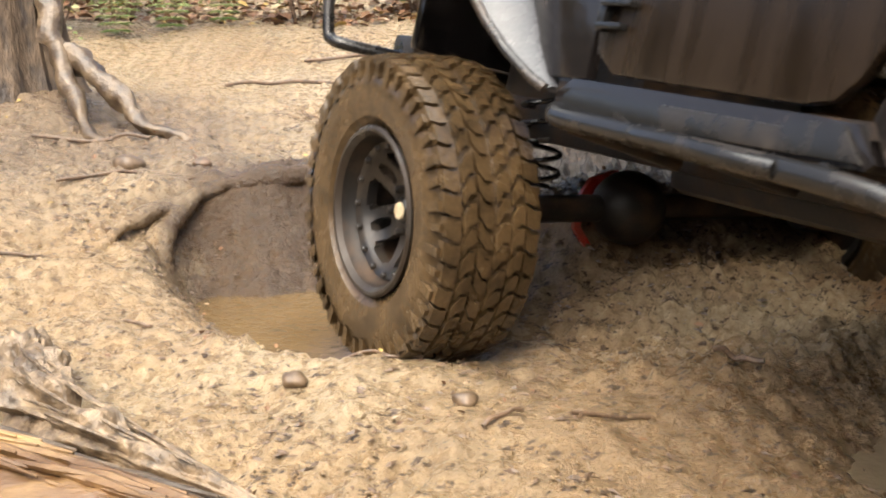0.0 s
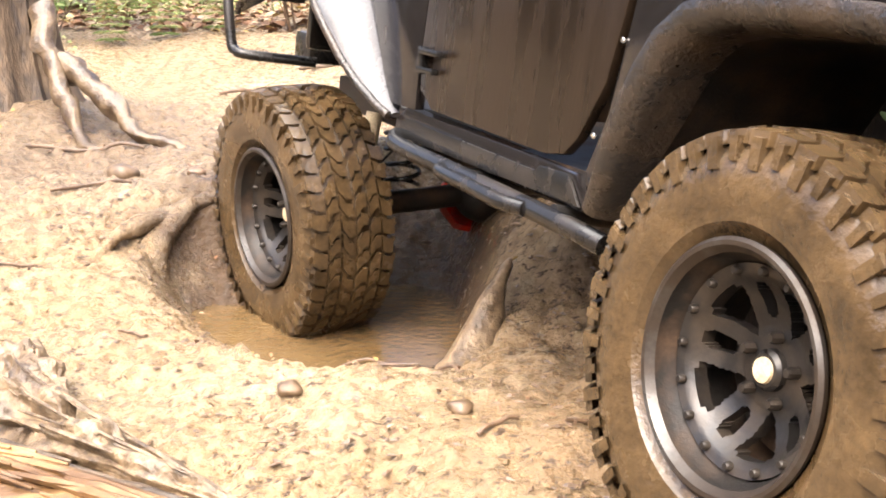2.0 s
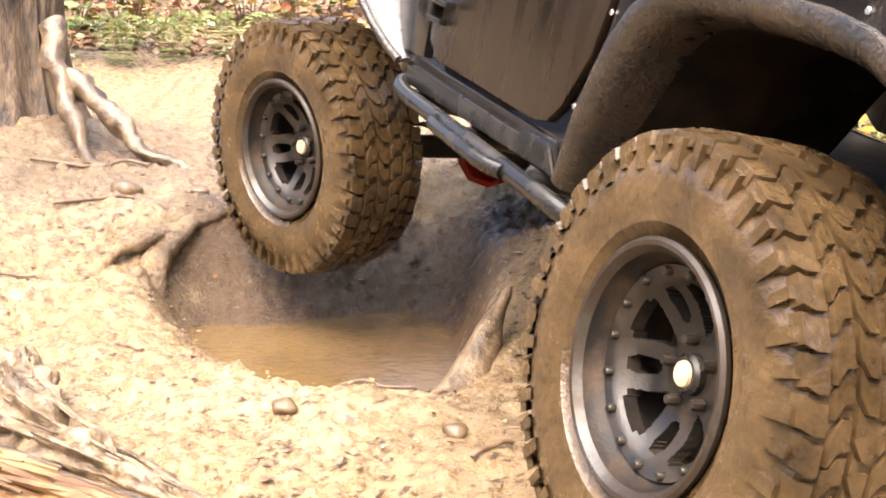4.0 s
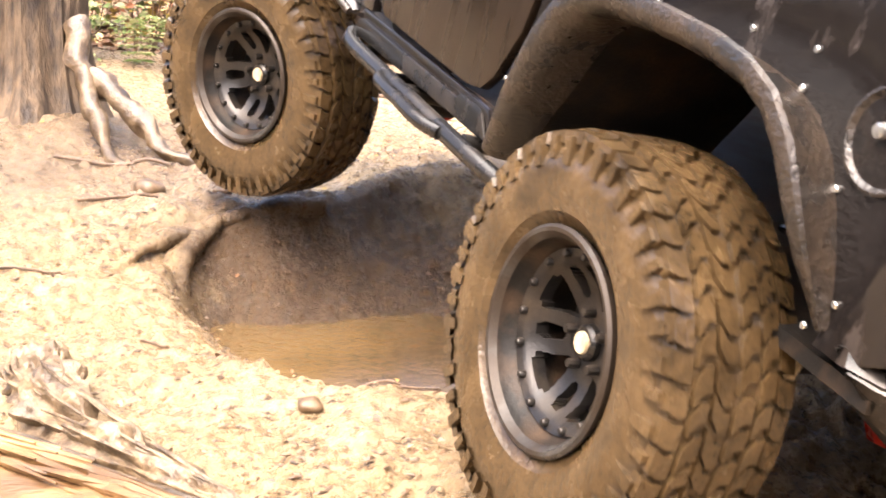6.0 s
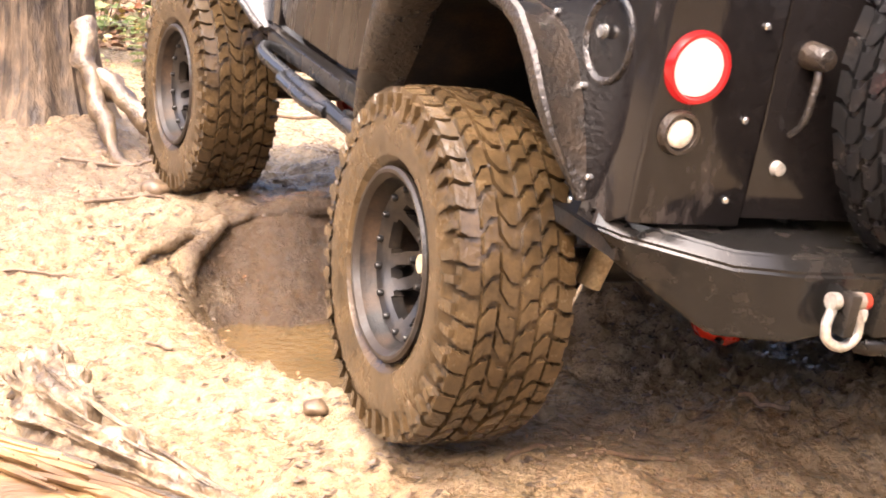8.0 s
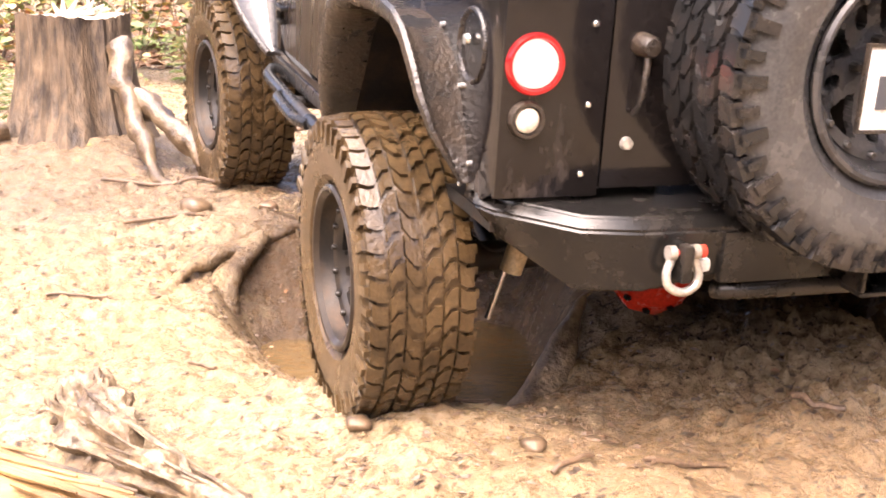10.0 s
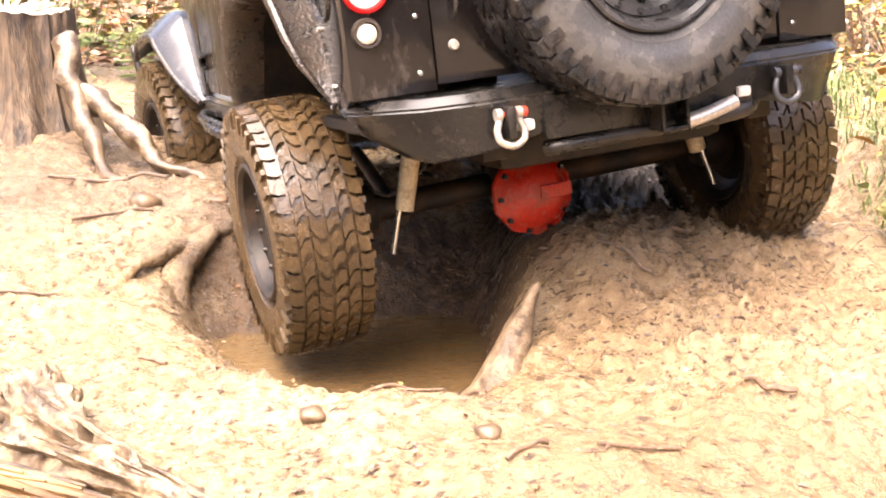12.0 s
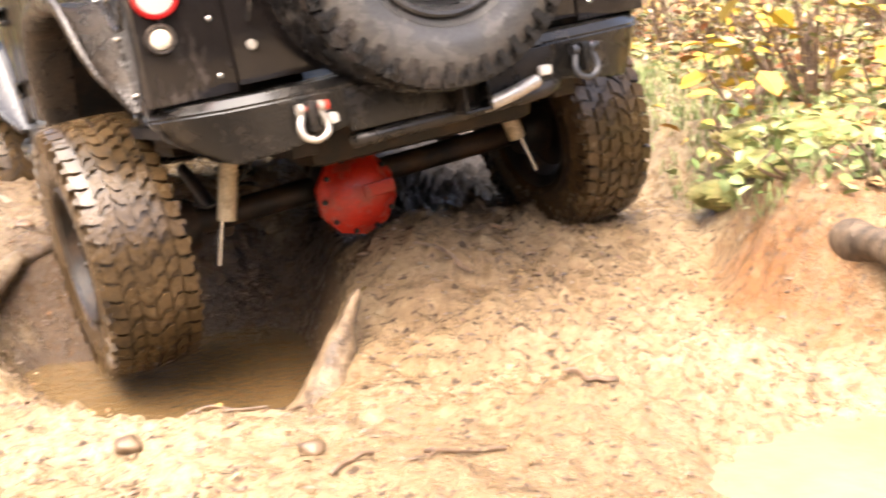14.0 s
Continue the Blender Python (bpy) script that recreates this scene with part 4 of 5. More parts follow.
def ground_base(x, y):
    h = 0.02 * np.sin(1.7 * x + 0.6) + 0.015 * np.sin(2.3 * y)
    # higher ground behind and to the left
    rise = 0.27 * sstep(0.0, 1.3, (y - 3.45) + 0.25 * (-x - 1.1))
    right = sstep(-0.25, 0.5, x)
    rise = rise * (1 - right) + right * (0.17 * sstep(3.3, 4.3, y) + 0.1 * sstep(5, 6.5, y))
    h = h + rise
    # pit with a steep far wall and a gentle near shore
    cx = -0.52 + 0 * x
    wx = sstep(-1.16, -0.96, x) * (1 - sstep(-0.06, 0.16, x))
    shore = 3.4 + 0.7 * np.clip((-0.5 - x) / 0.5, 0, 1.3) ** 1.2
    near = sstep(-0.42, 0.4, y - shore)
    reach = 0.42 + 0.62 * sstep(-1.0, 0.0, x)
    far = 1 - np.clip((y - lip_y(x) + reach) / reach, 0, 1) ** 1.25
    h = h * (1 - wx * near * far) + (-0.25) * wx * near * far
    # rim pushed up along the far brim
    h = h + 0.06 * np.exp(-((y - lip_y(x) - 0.1) / 0.13) ** 2) * sstep(-1.5, -1.1, x) * (1 - sstep(0.1, 0.4, x))
    h = h + 0.05 * np.exp(-(((x - 0.1 + 0.62 * (y - 2.45)) / 0.3) ** 2)) * (1 - sstep(2.9, 3.4, y))
    # heap between the wheel lines, and the one under the far wheel
    h = h + 0.15 * np.exp(-(((x - 0.34) / 0.24) ** 2 + ((y - 3.95) / 0.38) ** 2))
    h = h + 0.08 * np.exp(-(((x - 0.75) / 0.3) ** 2 + ((y - 4.1) / 0.4) ** 2))
    # wet hollow near the camera on the right
    h = h - 0.13 * np.exp(-(((x - 1.35) / 0.5) ** 2 + ((y - 2.55) / 0.42) ** 2) ** 1.5)
    # bank on the right and the slope behind it
    edge = 1.36 + 0.12 * np.sin(3.1 * y) - 0.1 * (y - 4)
    b = sstep(0.0, 0.3, x - edge) * sstep(2.9, 3.5, y + 0.4 * (x - 1.4))
    h = h + b * (0.3 + 0.12 * np.clip(x - 1.4, 0, 6))
    # rising wood floor far off
    h = h + 0.1 * np.clip(y - 7.5, 0, 8) + 0.02 * np.clip(y - 15, 0, 200) + 0.03 * np.clip(np.abs(x) - 6, 0, 100)
    # foot of the stump
    d = np.hypot(x + 2.26, y - 6.0)
    return h + 0.16 * np.exp(-(d / 0.62) ** 2)


def ground_height(x, y):
    h = ground_base(x, y)
    fade = 1 / (1 + (np.hypot(x, y - 3.5) / 9) ** 2)
    lumps = fbm(x * 3.1 + 3, y * 3.1, 3) * 0.06 + fbm(x * 8, y * 9 + 5, 3) * 0.034
    grains = np.maximum(fbm(x * 24 + 1, y * 21, 3, 0.6), -0.12) * 0.028
    chips = np.maximum(vnoise(x * 55, y * 45) - 0.25, 0) * 0.02
    flat = 1 - 0.75 * np.exp(-(((x - 0.1 + 0.5 * (y - 2.9)) / 0.28) ** 2)) * (1 - sstep(3.4, 3.9, y))
    where = np.maximum(0.75 * np.exp(-(((x - 0.85) / 0.55) ** 2 + ((y - 3.6) / 0.9) ** 2) ** 2), 1.5 * np.exp(-(((x - 0.6) / 0.5) ** 2 + ((y - 4.95) / 0.8) ** 2) ** 2))
    churned = np.abs(fbm(x * 19 + 2, y * 17, 4, 0.65)) * 0.085 * where
    return h + (lumps + churned + (grains + chips) * flat) * fade


def axis(lo, hi, step, reach, growth=1.16):
    mid = list(np.arange(lo, hi, step))
    d, a, b = step, [], []
    p, q = lo, mid[-1]
    while p > lo - reach:
        d *= growth
        p, q = p - d, q + d
        a.append(p)
        b.append(q)
    return np.array(a[::-1] + mid + b)


def build_ground():
    xs, ys = axis(-2.5, 2.2, 0.0125, 300), axis(1.7, 6.4, 0.0125, 300)
    gx, gy = np.meshgrid(xs, ys)
    gz = ground_height(gx, gy)
    n, m = len(xs), len(ys)
    co = np.stack([gx, gy, gz], -1).reshape(-1, 3)
    k = np.arange(n * (m - 1)).reshape(m - 1, n)[:, :-1].ravel()
    quads = np.stack([k, k + 1, k + 1 + n, k + n], 1)
    me = bpy.data.meshes.new("ground")
    me.from_pydata(co.tolist(), [], quads.tolist())
    me.polygons.foreach_set("use_smooth", np.ones(len(quads), bool))
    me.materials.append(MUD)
    ob = new("ground", me)
    tagged(ob, "churned wet brown mud with ruts, clods and a deep pit", "ground", kind="structure")


def ground_z(x, y):
    return float(ground_height(np.array([x], float), np.array([y], float))[0])


def pool(name, cx, cy, rx, ry, z, mat, label):
    bm = bmesh.new()
    n = 64
    ring = [bm.verts.new((cx + rx * math.cos(a), cy + ry * math.sin(a), z)) for a in np.linspace(0, 2 * math.pi, n, endpoint=False)]
    bm.faces.new(ring)
    r = bmesh.ops.extrude_face_region(bm, geom=bm.faces[:])
    bmesh.ops.translate(bm, vec=(0, 0, -0.25), verts=[v for v in r["geom"] if isinstance(v, bmesh.types.BMVert)])
    bmesh.ops.recalc_face_normals(bm, faces=bm.faces)
    tagged(part(name, bm, mat), label, "puddle", kind="structure")


build_ground()
pool("water", PIT[0], PIT[1] + 0.0, 0.75, 0.85, WATER_Z, WATER, "muddy brown water standing in the wheel pit")
pool("water_2", 1.35, 2.55, 0.8, 0.65, -0.075, PALE_WATER, "muddy puddle at the edge of the track, sky reflection put into its pale colour")


# ---- stump, roots, log and other loose things ----
def stump():
    base = new("tree_stump")
    tagged(base, "grey-brown sawn tree stump with spreading roots in the mud", "stump")
    cx, cy, z0, z1 = -2.25, 6.05, 0.2, 0.985
    bm = bmesh.new()
    n, rows = 72, 16
    rnd = random.Random(2)
    groove = [rnd.uniform(-1, 1) for _ in range(n)]
    rings = []
    for k in range(rows):
        t = k / (rows - 1)
        r = 0.25 + 0.2 * (1 - t) ** 2.6
        ring = []
        for i in range(n):
            a = i / n * 2 * math.pi
            g = 0.014 * math.sin(9 * a + 1) + 0.015 * groove[i] + 0.012 * noise.noise((3 * math.cos(a), 3 * math.sin(a), t * 2))
            flute = 0.05 * (1 - t) ** 2 * max(0, math.cos(5 * a + 0.4))
            z = z0 + (z1 - z0) * t
            if k == rows - 1:
                z += 0.014 * math.sin(2 * a) + 0.01 * groove[i]
            ring.append(bm.verts.new((cx + (r + g + flute) * math.cos(a), cy + (r + g + flute) * math.sin(a), z)))
        rings.append(ring)
    for a, b in zip(rings, rings[1:]):
        for i in range(n):
            bm.faces.new((a[i], a[(i + 1) % n], b[(i + 1) % n], b[i]))
    part("trunk", bm, BARK, base)
    bm = bmesh.new()
    rim = [bm.verts.new(v) for v in [((cx + 0.245 * math.cos(a)), cy + 0.245 * math.sin(a), z1 + 0.014 * math.sin(2 * a) - 0.002) for a in np.linspace(0, 2 * math.pi, n, endpoint=False)]]
    mid = bm.verts.new((cx, cy, z1 + 0.008))
    for i in range(n):
        bm.faces.new((rim[i], rim[(i + 1) % n], mid))
    part("cut_face", bm, CUTWOOD, base, "pale wet sawn top")
    roots = [
        [(-1.97, 5.9, 0.84), (-1.92, 5.76, 0.67), (-1.81, 5.6, 0.45), (-1.62, 5.3, 0.28), (-1.4, 5.0, 0.2)],
        [(-1.86, 5.76, 0.6), (-1.66, 5.65, 0.48), (-1.47, 5.5, 0.33), (-1.27, 5.4, 0.26), (-1.1, 5.32, 0.22)],
        [(-2.55, 5.8, 0.45), (-2.8, 5.5, 0.3), (-3.0, 5.2, 0.2)],
        [(-2.4, 6.25, 0.45), (-2.6, 6.6, 0.33), (-2.9, 6.9, 0.25)],
    ]
    for k, pts in enumerate(roots):
        line = smooth_line(pts, 7)
        rr = [(0.062 if k < 1 else 0.068) * (1 - 0.72 * i / (len(line) - 1)) for i in range(len(line))]
        bm = tube(bmesh.new(), line, rr, 14)
        for v in bm.verts:
            v.co += Vector((1, 1, 1)) * (0.022 * noise.noise(v.co * 8) + 0.012 * noise.noise(v.co * 22))
        part("root", bm, MUDWOOD, base, "wet muddy root" if k < 2 else "")
    bm = bmesh.new()
    for k in range(9):
        a = k * 0.7
        tube(bm, [(cx + 0.02 * k - 0.05, cy - 0.05, z1), (cx + 0.02 * k - 0.1 * math.cos(a), cy + 0.03 * math.sin(a), z1 + 0.06 + 0.03 * math.sin(k))], [0.018, 0.004], 6)
    part("splinter", bm, CUTWOOD, base)


def bent_root():
    """The root that arches over the brim of the pit."""
    ob = new("bent_root")
    tagged(ob, "bent mud-coated root arching over the edge of the pit", "root")
    line = smooth_line([(-1.27, 4.0, 0.02), (-1.23, 4.06, 0.1), (-1.15, 4.16, 0.165), (-1.05, 4.3, 0.185), (-0.88, 4.44, 0.235), (-0.6, 4.6, 0.245)], 6)
    bm = tube(bmesh.new(), line, [0.034 + 0.012 * math.sin(i * 0.5) for i in range(len(line))], 14)
    for v in bm.verts:
        v.co += Vector((0.4, 0.4, 1)) * 0.022 * noise.noise(v.co * 12) - Vector((0, 0, 0.008))
    part("upper_limb", bm, MUD, ob)
    line = smooth_line([(-0.96, 4.38, 0.21), (-1.04, 4.26, 0.13), (-1.07, 4.14, 0.05), (-1.06, 4.06, -0.12)], 6)
    bm = tube(bmesh.new(), line, [0.035 + 0.002 * i for i in range(len(line))], 14)
    for v in bm.verts:
        v.co += Vector((1, 0, 0)) * 0.014 * noise.noise(v.co * 12)
    part("side_limb", bm, MUD, ob)


def stub():
    """The broken wood that stands out of the mud beside the pit."""
    bm = bmesh.new()
    line = smooth_line([(0.0, 3.35, -0.14), (0.06, 3.41, -0.04), (0.11, 3.47, 0.06), (0.16, 3.55, 0.16), (0.175, 3.57, 0.2)], 6)
    tube(bm, line, [0.1, 0.09, 0.08, 0.07, 0.066, 0.062, 0.06, 0.056, 0.054, 0.05, 0.048, 0.046, 0.042, 0.04, 0.036, 0.034, 0.03, 0.028, 0.026, 0.024, 0.022, 0.018, 0.014, 0.01, 0.006][: len(line)], 16)
    for v in bm.verts:
        v.co.x += 0.03 * noise.noise(v.co * 9)
        v.co.y += 0.03 * noise.noise(v.co * 9 + Vector((5, 0, 0)))
    tagged(part("broken_root", bm, KNOTWOOD), "broken root standing out of the mud, coated in mud", "root")


def log():
    ob = new("fallen_log")
    tagged(ob, "fallen log with splintered orange wood and shredded grey bark", "log")
    line = smooth_line([(-1.75, 2.62, 0.02), (-1.3, 2.4, 0.03), (-0.95, 2.2, 0.02), (-0.6, 2.02, 0.0), (-0.1, 1.8, -0.04)], 8)
    bm = tube(bmesh.new(), line, [0.14] * len(line), 28)
    for v in bm.verts:
        v.co.z += 0.018 * noise.noise(Vector((v.co.x * 3, v.co.y * 22, v.co.z * 22)))
        v.co.y += 0.012 * noise.noise(Vector((v.co.x * 4, v.co.y * 30, v.co.z * 30)))
    part("heartwood", bm, LOGWOOD, ob)
    rnd = random.Random(11)
    # torn fibres along the back of the log, one piece each
    for k in range(90):
        u = rnd.uniform(0.05, 0.8)
        p = line[int(u * (len(line) - 1))]
        a = rnd.uniform(0.35, 1.9)
        d = Vector((1, -0.52, -0.04)).normalized()
        side = Vector((0.45, 0.88, 0))
        o = p + side * 0.145 * math.cos(a) + Vector((0, 0, 1)) * 0.145 * math.sin(a)
        ln = rnd.uniform(0.15, 0.5)
        bow = side * rnd.uniform(-0.02, 0.03) + Vector((0, 0, rnd.uniform(-0.012, 0.012)))
        bm = tube(bmesh.new(), [o - d * ln / 2, o + bow * 0.4, o + d * ln / 2 + bow], [0.005, rnd.uniform(0.006, 0.015), 0.003], 6)
        part("splinter", bm, LOGBARK if a < 1.15 else LOGWOOD, ob)


def bark_knot():
    """The ragged knot of root and bark beside the log."""
    ob = new("shredded_root")
    tagged(ob, "ragged mud-caked root knot with torn fibres beside the log", "root")
    rnd = random.Random(21)
    spine = smooth_line([(-1.08, 3.06, 0.0), (-1.1, 2.93, 0.06), (-1.07, 2.8, 0.06), (-0.98, 2.67, 0.05), (-0.83, 2.54, 0.03), (-0.62, 2.4, 0.0), (-0.36, 2.25, -0.03)], 16)
    m = len(spine) - 1
    girth = [float(g) for g in np.interp(np.linspace(0, 1, m + 1), [0, 0.12, 0.3, 0.5, 0.7, 0.85, 1], [0.03, 0.085, 0.095, 0.08, 0.065, 0.045, 0.02])]
    seg = 72
    bm = tube(bmesh.new(), spine, girth, seg)
    # fibres run along the spine; hollows are torn between them
    for i, v in enumerate(bm.verts):
        ring, a = i // seg, i % seg / seg * 2 * math.pi
        u = ring * 0.013
        fibre = noise.noise((u * 3.5, 3.2 * math.cos(a + u * 2), 3.2 * math.sin(a + u * 2)))
        fine = noise.noise((u * 9, 9 * math.cos(a + u * 2), 9 * math.sin(a + u * 2)))
        hollow = max(0.0, noise.noise(v.co * 11 + Vector((3, 0, 0))) - 0.05)
        d = 1 + 0.5 * fibre + 0.22 * fine + 0.45 * noise.noise(v.co * 12) - 1.6 * hollow
        v.co = spine[min(ring, m)] + (v.co - spine[min(ring, m)]) * max(0.25, d)
    for _ in range(3):
        bmesh.ops.smooth_vert(bm, verts=bm.verts, factor=0.5, use_axis_x=True, use_axis_y=True, use_axis_z=True)
    part("knot", bm, KNOTWOOD, ob)
    for k in range(20):
        i0 = rnd.randrange(4, m - 24)
        i1 = min(m, i0 + rnd.randrange(14, 40))
        a, turn = rnd.uniform(0.2, 2.9), rnd.uniform(-0.6, 0.6)
        line = []
        for i in range(i0, i1, 3):
            d = (spine[min(i + 1, m)] - spine[i - 1]).normalized()
            side = Vector((d.y, -d.x, 0)).normalized()
            q = a + turn * (i - i0) / (i1 - i0)
            line.append(spine[i] + (side * math.cos(q) + Vector((0, 0, 1)) * math.sin(q)) * girth[i] * (1.02 + 0.2 * noise.noise((i * 0.12, k, 0))))
        r = rnd.uniform(0.003, 0.008)
        part("fibre", tube(bmesh.new(), line, [r * (1 - 0.7 * abs(2 * i / (len(line) - 1) - 0.8)) + 0.001 for i in range(len(line))], 6), KNOTWOOD, ob)


def rock(name, x, y, r, label, mat=None, seed=0):
    bm = bmesh.new()
    bmesh.ops.create_icosphere(bm, subdivisions=3, radius=r)
    for v in bm.verts:
        v.co = v.co * (1 + 0.35 * noise.noise(v.co / r * 0.9 + Vector((seed * 3.1, 0, 0))))
        v.co.z *= 0.65
    ob = part(name, bm, mat or STONE)
    ob.location = (x, y, ground_z(x, y) + r * 0.25)
    return tagged(ob, label, "stone")


def stick(x, y, ln, ang, r=0.006, bend=0.1, label="dark wet twig lying on the mud", seed=1):
    rnd = random.Random(seed)
    pts = []
    for k in range(6):
        t = k / 5 - 0.5
        px, py = x + ln * t * math.cos(ang) + bend * ln * (t * t) * math.sin(ang), y + ln * t * math.sin(ang) - bend * ln * t * t * math.cos(ang)
        pts.append((px, py, ground_z(px, py) + r * 1.2 + rnd.uniform(0, 0.006)))
    ob = part("twig", tube(bmesh.new(), smooth_line(pts, 3), r, 7), TWIG)
    tagged(ob, label, "twig", "twigs on the mud")


stump()
bent_root()
stub()
log()
bark_knot()
rock("stone", -0.41, 2.86, 0.032, "small round mud-coated stone", seed=1)
rock("stone", -1.33, 4.78, 0.06, "flat muddy stone at the foot of the root", seed=2)
rock("stone", 0.02, 2.72, 0.03, "dark clod-like stone in the mud", seed=4)
rock("stone", -1.02, 4.72, 0.035, "small dark stone by the root", TWIG, 5)
for k, (x, y, ln, a, r) in enumerate(((-1.36, 4.45, 0.3, 0.5, 0.007), (-0.2, 3.05, 0.22, -0.1, 0.004), (0.1, 2.55, 0.12, 0.7, 0.006), (-0.02, 3.2, 0.1, -0.7, 0.005), (0.62, 4.0, 0.25, 0.6, 0.007), (0.45, 3.75, 0.2, -0.6, 0.006), (0.72, 2.95, 0.13, -0.3, 0.008), (-1.5, 3.9, 0.2, 0.1, 0.005), (-0.95, 3.4, 0.12, -0.5, 0.005), (0.35, 2.6, 0.2, 0.3, 0.005), (-1.6, 5.2, 0.5, 0.1, 0.008), (-1.1, 7.5, 0.7, 0.2, 0.012), (-0.6, 8.2, 0.9, -0.1, 0.012))):
    stick(x, y, ln, a, r, 0.15, seed=k)


# ---- plants ----
def leaf_cloud(name, material, points, size, seed, parent=None, label="", width=0.6, flat=0.5):
    """Many small folded leaves, four triangles each, at the given points."""
    rnd = random.Random(seed)
    co, faces = [], []
    for p in points:
        s = size * rnd.uniform(0.5, 1.35)
        up = Vector((rnd.gauss(0, flat), rnd.gauss(0, flat), 1)).normalized()
        d = Vector((rnd.gauss(0, 1), rnd.gauss(0, 1), rnd.gauss(-0.1, 0.3))).normalized()
        side = d.cross(up).normalized()
        up = side.cross(d)
        k = len(co)
        p = Vector(p)
        w = s * width
        for a, b, c in ((0, 0, 0), (0.35, w / s * 0.5, 0.1), (0.75, w / s * 0.42, 0.06), (1, 0, -0.08), (0.75, -w / s * 0.42, 0.06), (0.35, -w / s * 0.5, 0.1), (0.5, 0, 0)):
            co.append(tuple(p + d * s * a + side * s * b + up * s * c))
        faces += [(k, k + 1, k + 6), (k + 1, k + 2, k + 6), (k + 2, k + 3, k + 6), (k + 3, k + 4, k + 6), (k + 4, k + 5, k + 6), (k + 5, k, k + 6)]
    me = bpy.data.meshes.new(name)
    me.from_pydata(co, [], faces)
    me.materials.append(material)
    ob = new(name, me)
    if parent:
        ob.parent = parent
    if label:
        ob["label"] = label
    return ob


def shrub(x, y, h, spread, leaves, mat, seed, label, size=0.06, stems=9):
    rnd = random.Random(seed)
    z = ground_z(x, y)
    ob = new("shrub")
    tagged(ob, label, "shrub", "shrubs at the edge of the wood")
    pts = []
    for k in range(stems):
        a, l = rnd.uniform(0, 6.28), rnd.uniform(0.3, 1)
        tip = Vector((x + spread * l * math.cos(a), y + spread * l * math.sin(a), z + h * rnd.uniform(0.6, 1.1)))
        b = Vector((x + 0.12 * spread * math.cos(a), y + 0.12 * spread * math.sin(a), z - 0.03))
        line = smooth_line([b, b.lerp(tip, 0.5) + Vector((rnd.gauss(0, 0.05), rnd.gauss(0, 0.05), 0.06 * h)), tip], 4)
        part("stem", tube(bmesh.new(), line, [0.008 * (1 - 0.75 * i / (len(line) - 1)) for i in range(len(line))], 6), TWIG, ob)
        for _ in range(leaves // stems):
            q = line[rnd.randrange(2, len(line))]
            pts.append(q + Vector((rnd.gauss(0, 0.09), rnd.gauss(0, 0.09), rnd.gauss(0, 0.08))))
    leaf_cloud("foliage", mat, pts, size, seed + 100, ob)


def scattered(n, seed, region, z=0.01):
    rnd = random.Random(seed)
    out = []
    while len(out) < n:
        x, y = region(rnd)
        out.append((x, y))
    a = np.array(out)
    h = ground_height(a[:, 0], a[:, 1])
    return [(x, y, float(k) + z + rnd.uniform(0, 0.02)) for (x, y), k in zip(out, h)]


tagged(leaf_cloud("leaf_litter", LEAF_LITTER, scattered(9000, 1, lambda r: (r.uniform(-7, 3), 9.6 + abs(r.gauss(0, 3)))), 0.09, 1, flat=0.35), "brown fallen leaves covering the wood floor", "leaves", kind="stuff")
tagged(leaf_cloud("leaf_litter", LEAF_MIX, scattered(9000, 2, lambda r: (1.75 + abs(r.gauss(0, 1.2)), r.uniform(3.3, 9))), 0.055, 2, flat=0.5), "mixed fallen leaves on the bank", "leaves", kind="stuff")
tagged(leaf_cloud("leaf_litter", LEAF_LITTER, scattered(260, 3, lambda r: (r.uniform(-2.4, 1.2), r.uniform(2.3, 6.5))), 0.022, 3, flat=0.3), "torn leaf scraps trodden into the mud", "leaves", kind="stuff")
rnd = random.Random(9)
for k in range(16):
    shrub(1.75 + 0.2 * (k % 4) + rnd.uniform(0, 1.6), 4.2 + 0.3 * k + rnd.uniform(-0.2, 0.2), rnd.uniform(0.35, 0.8), rnd.uniform(0.25, 0.45), 260, LEAF_MIX, 40 + k, "low autumn shrub with green, yellow and rust leaves", 0.045, 12)
for k, (x, y) in enumerate(((1.62, 4.35), (1.75, 4.6), (2.2, 4.5), (2.0, 5.2), (2.6, 5.0))):
    shrub(x, y, 0.4 + 0.08 * k, 0.25, 22, LEAF_YELLOW, 80 + k, "thin shoot with large yellow leaves", 0.11, 4)
for k, (x, y) in enumerate(((1.62, 3.75), (1.8, 3.65), (2.0, 3.6), (1.55, 4.0))):
    shrub(x, y, 0.12, 0.22, 70, LEAF_GREEN, 90 + k, "low creeper with pale green leaves", 0.055, 6)
for k in range(22):
    shrub(-5.6 + 0.42 * k + rnd.uniform(-0.3, 0.3), 10.2 + rnd.uniform(-1.2, 2.5), rnd.uniform(0.6, 1.4), rnd.uniform(0.4, 0.8), 300, LEAF_MIX if k % 3 else LEAF_GREEN, 120 + k, "leafy undergrowth with yellowing leaves", 0.1, 8)


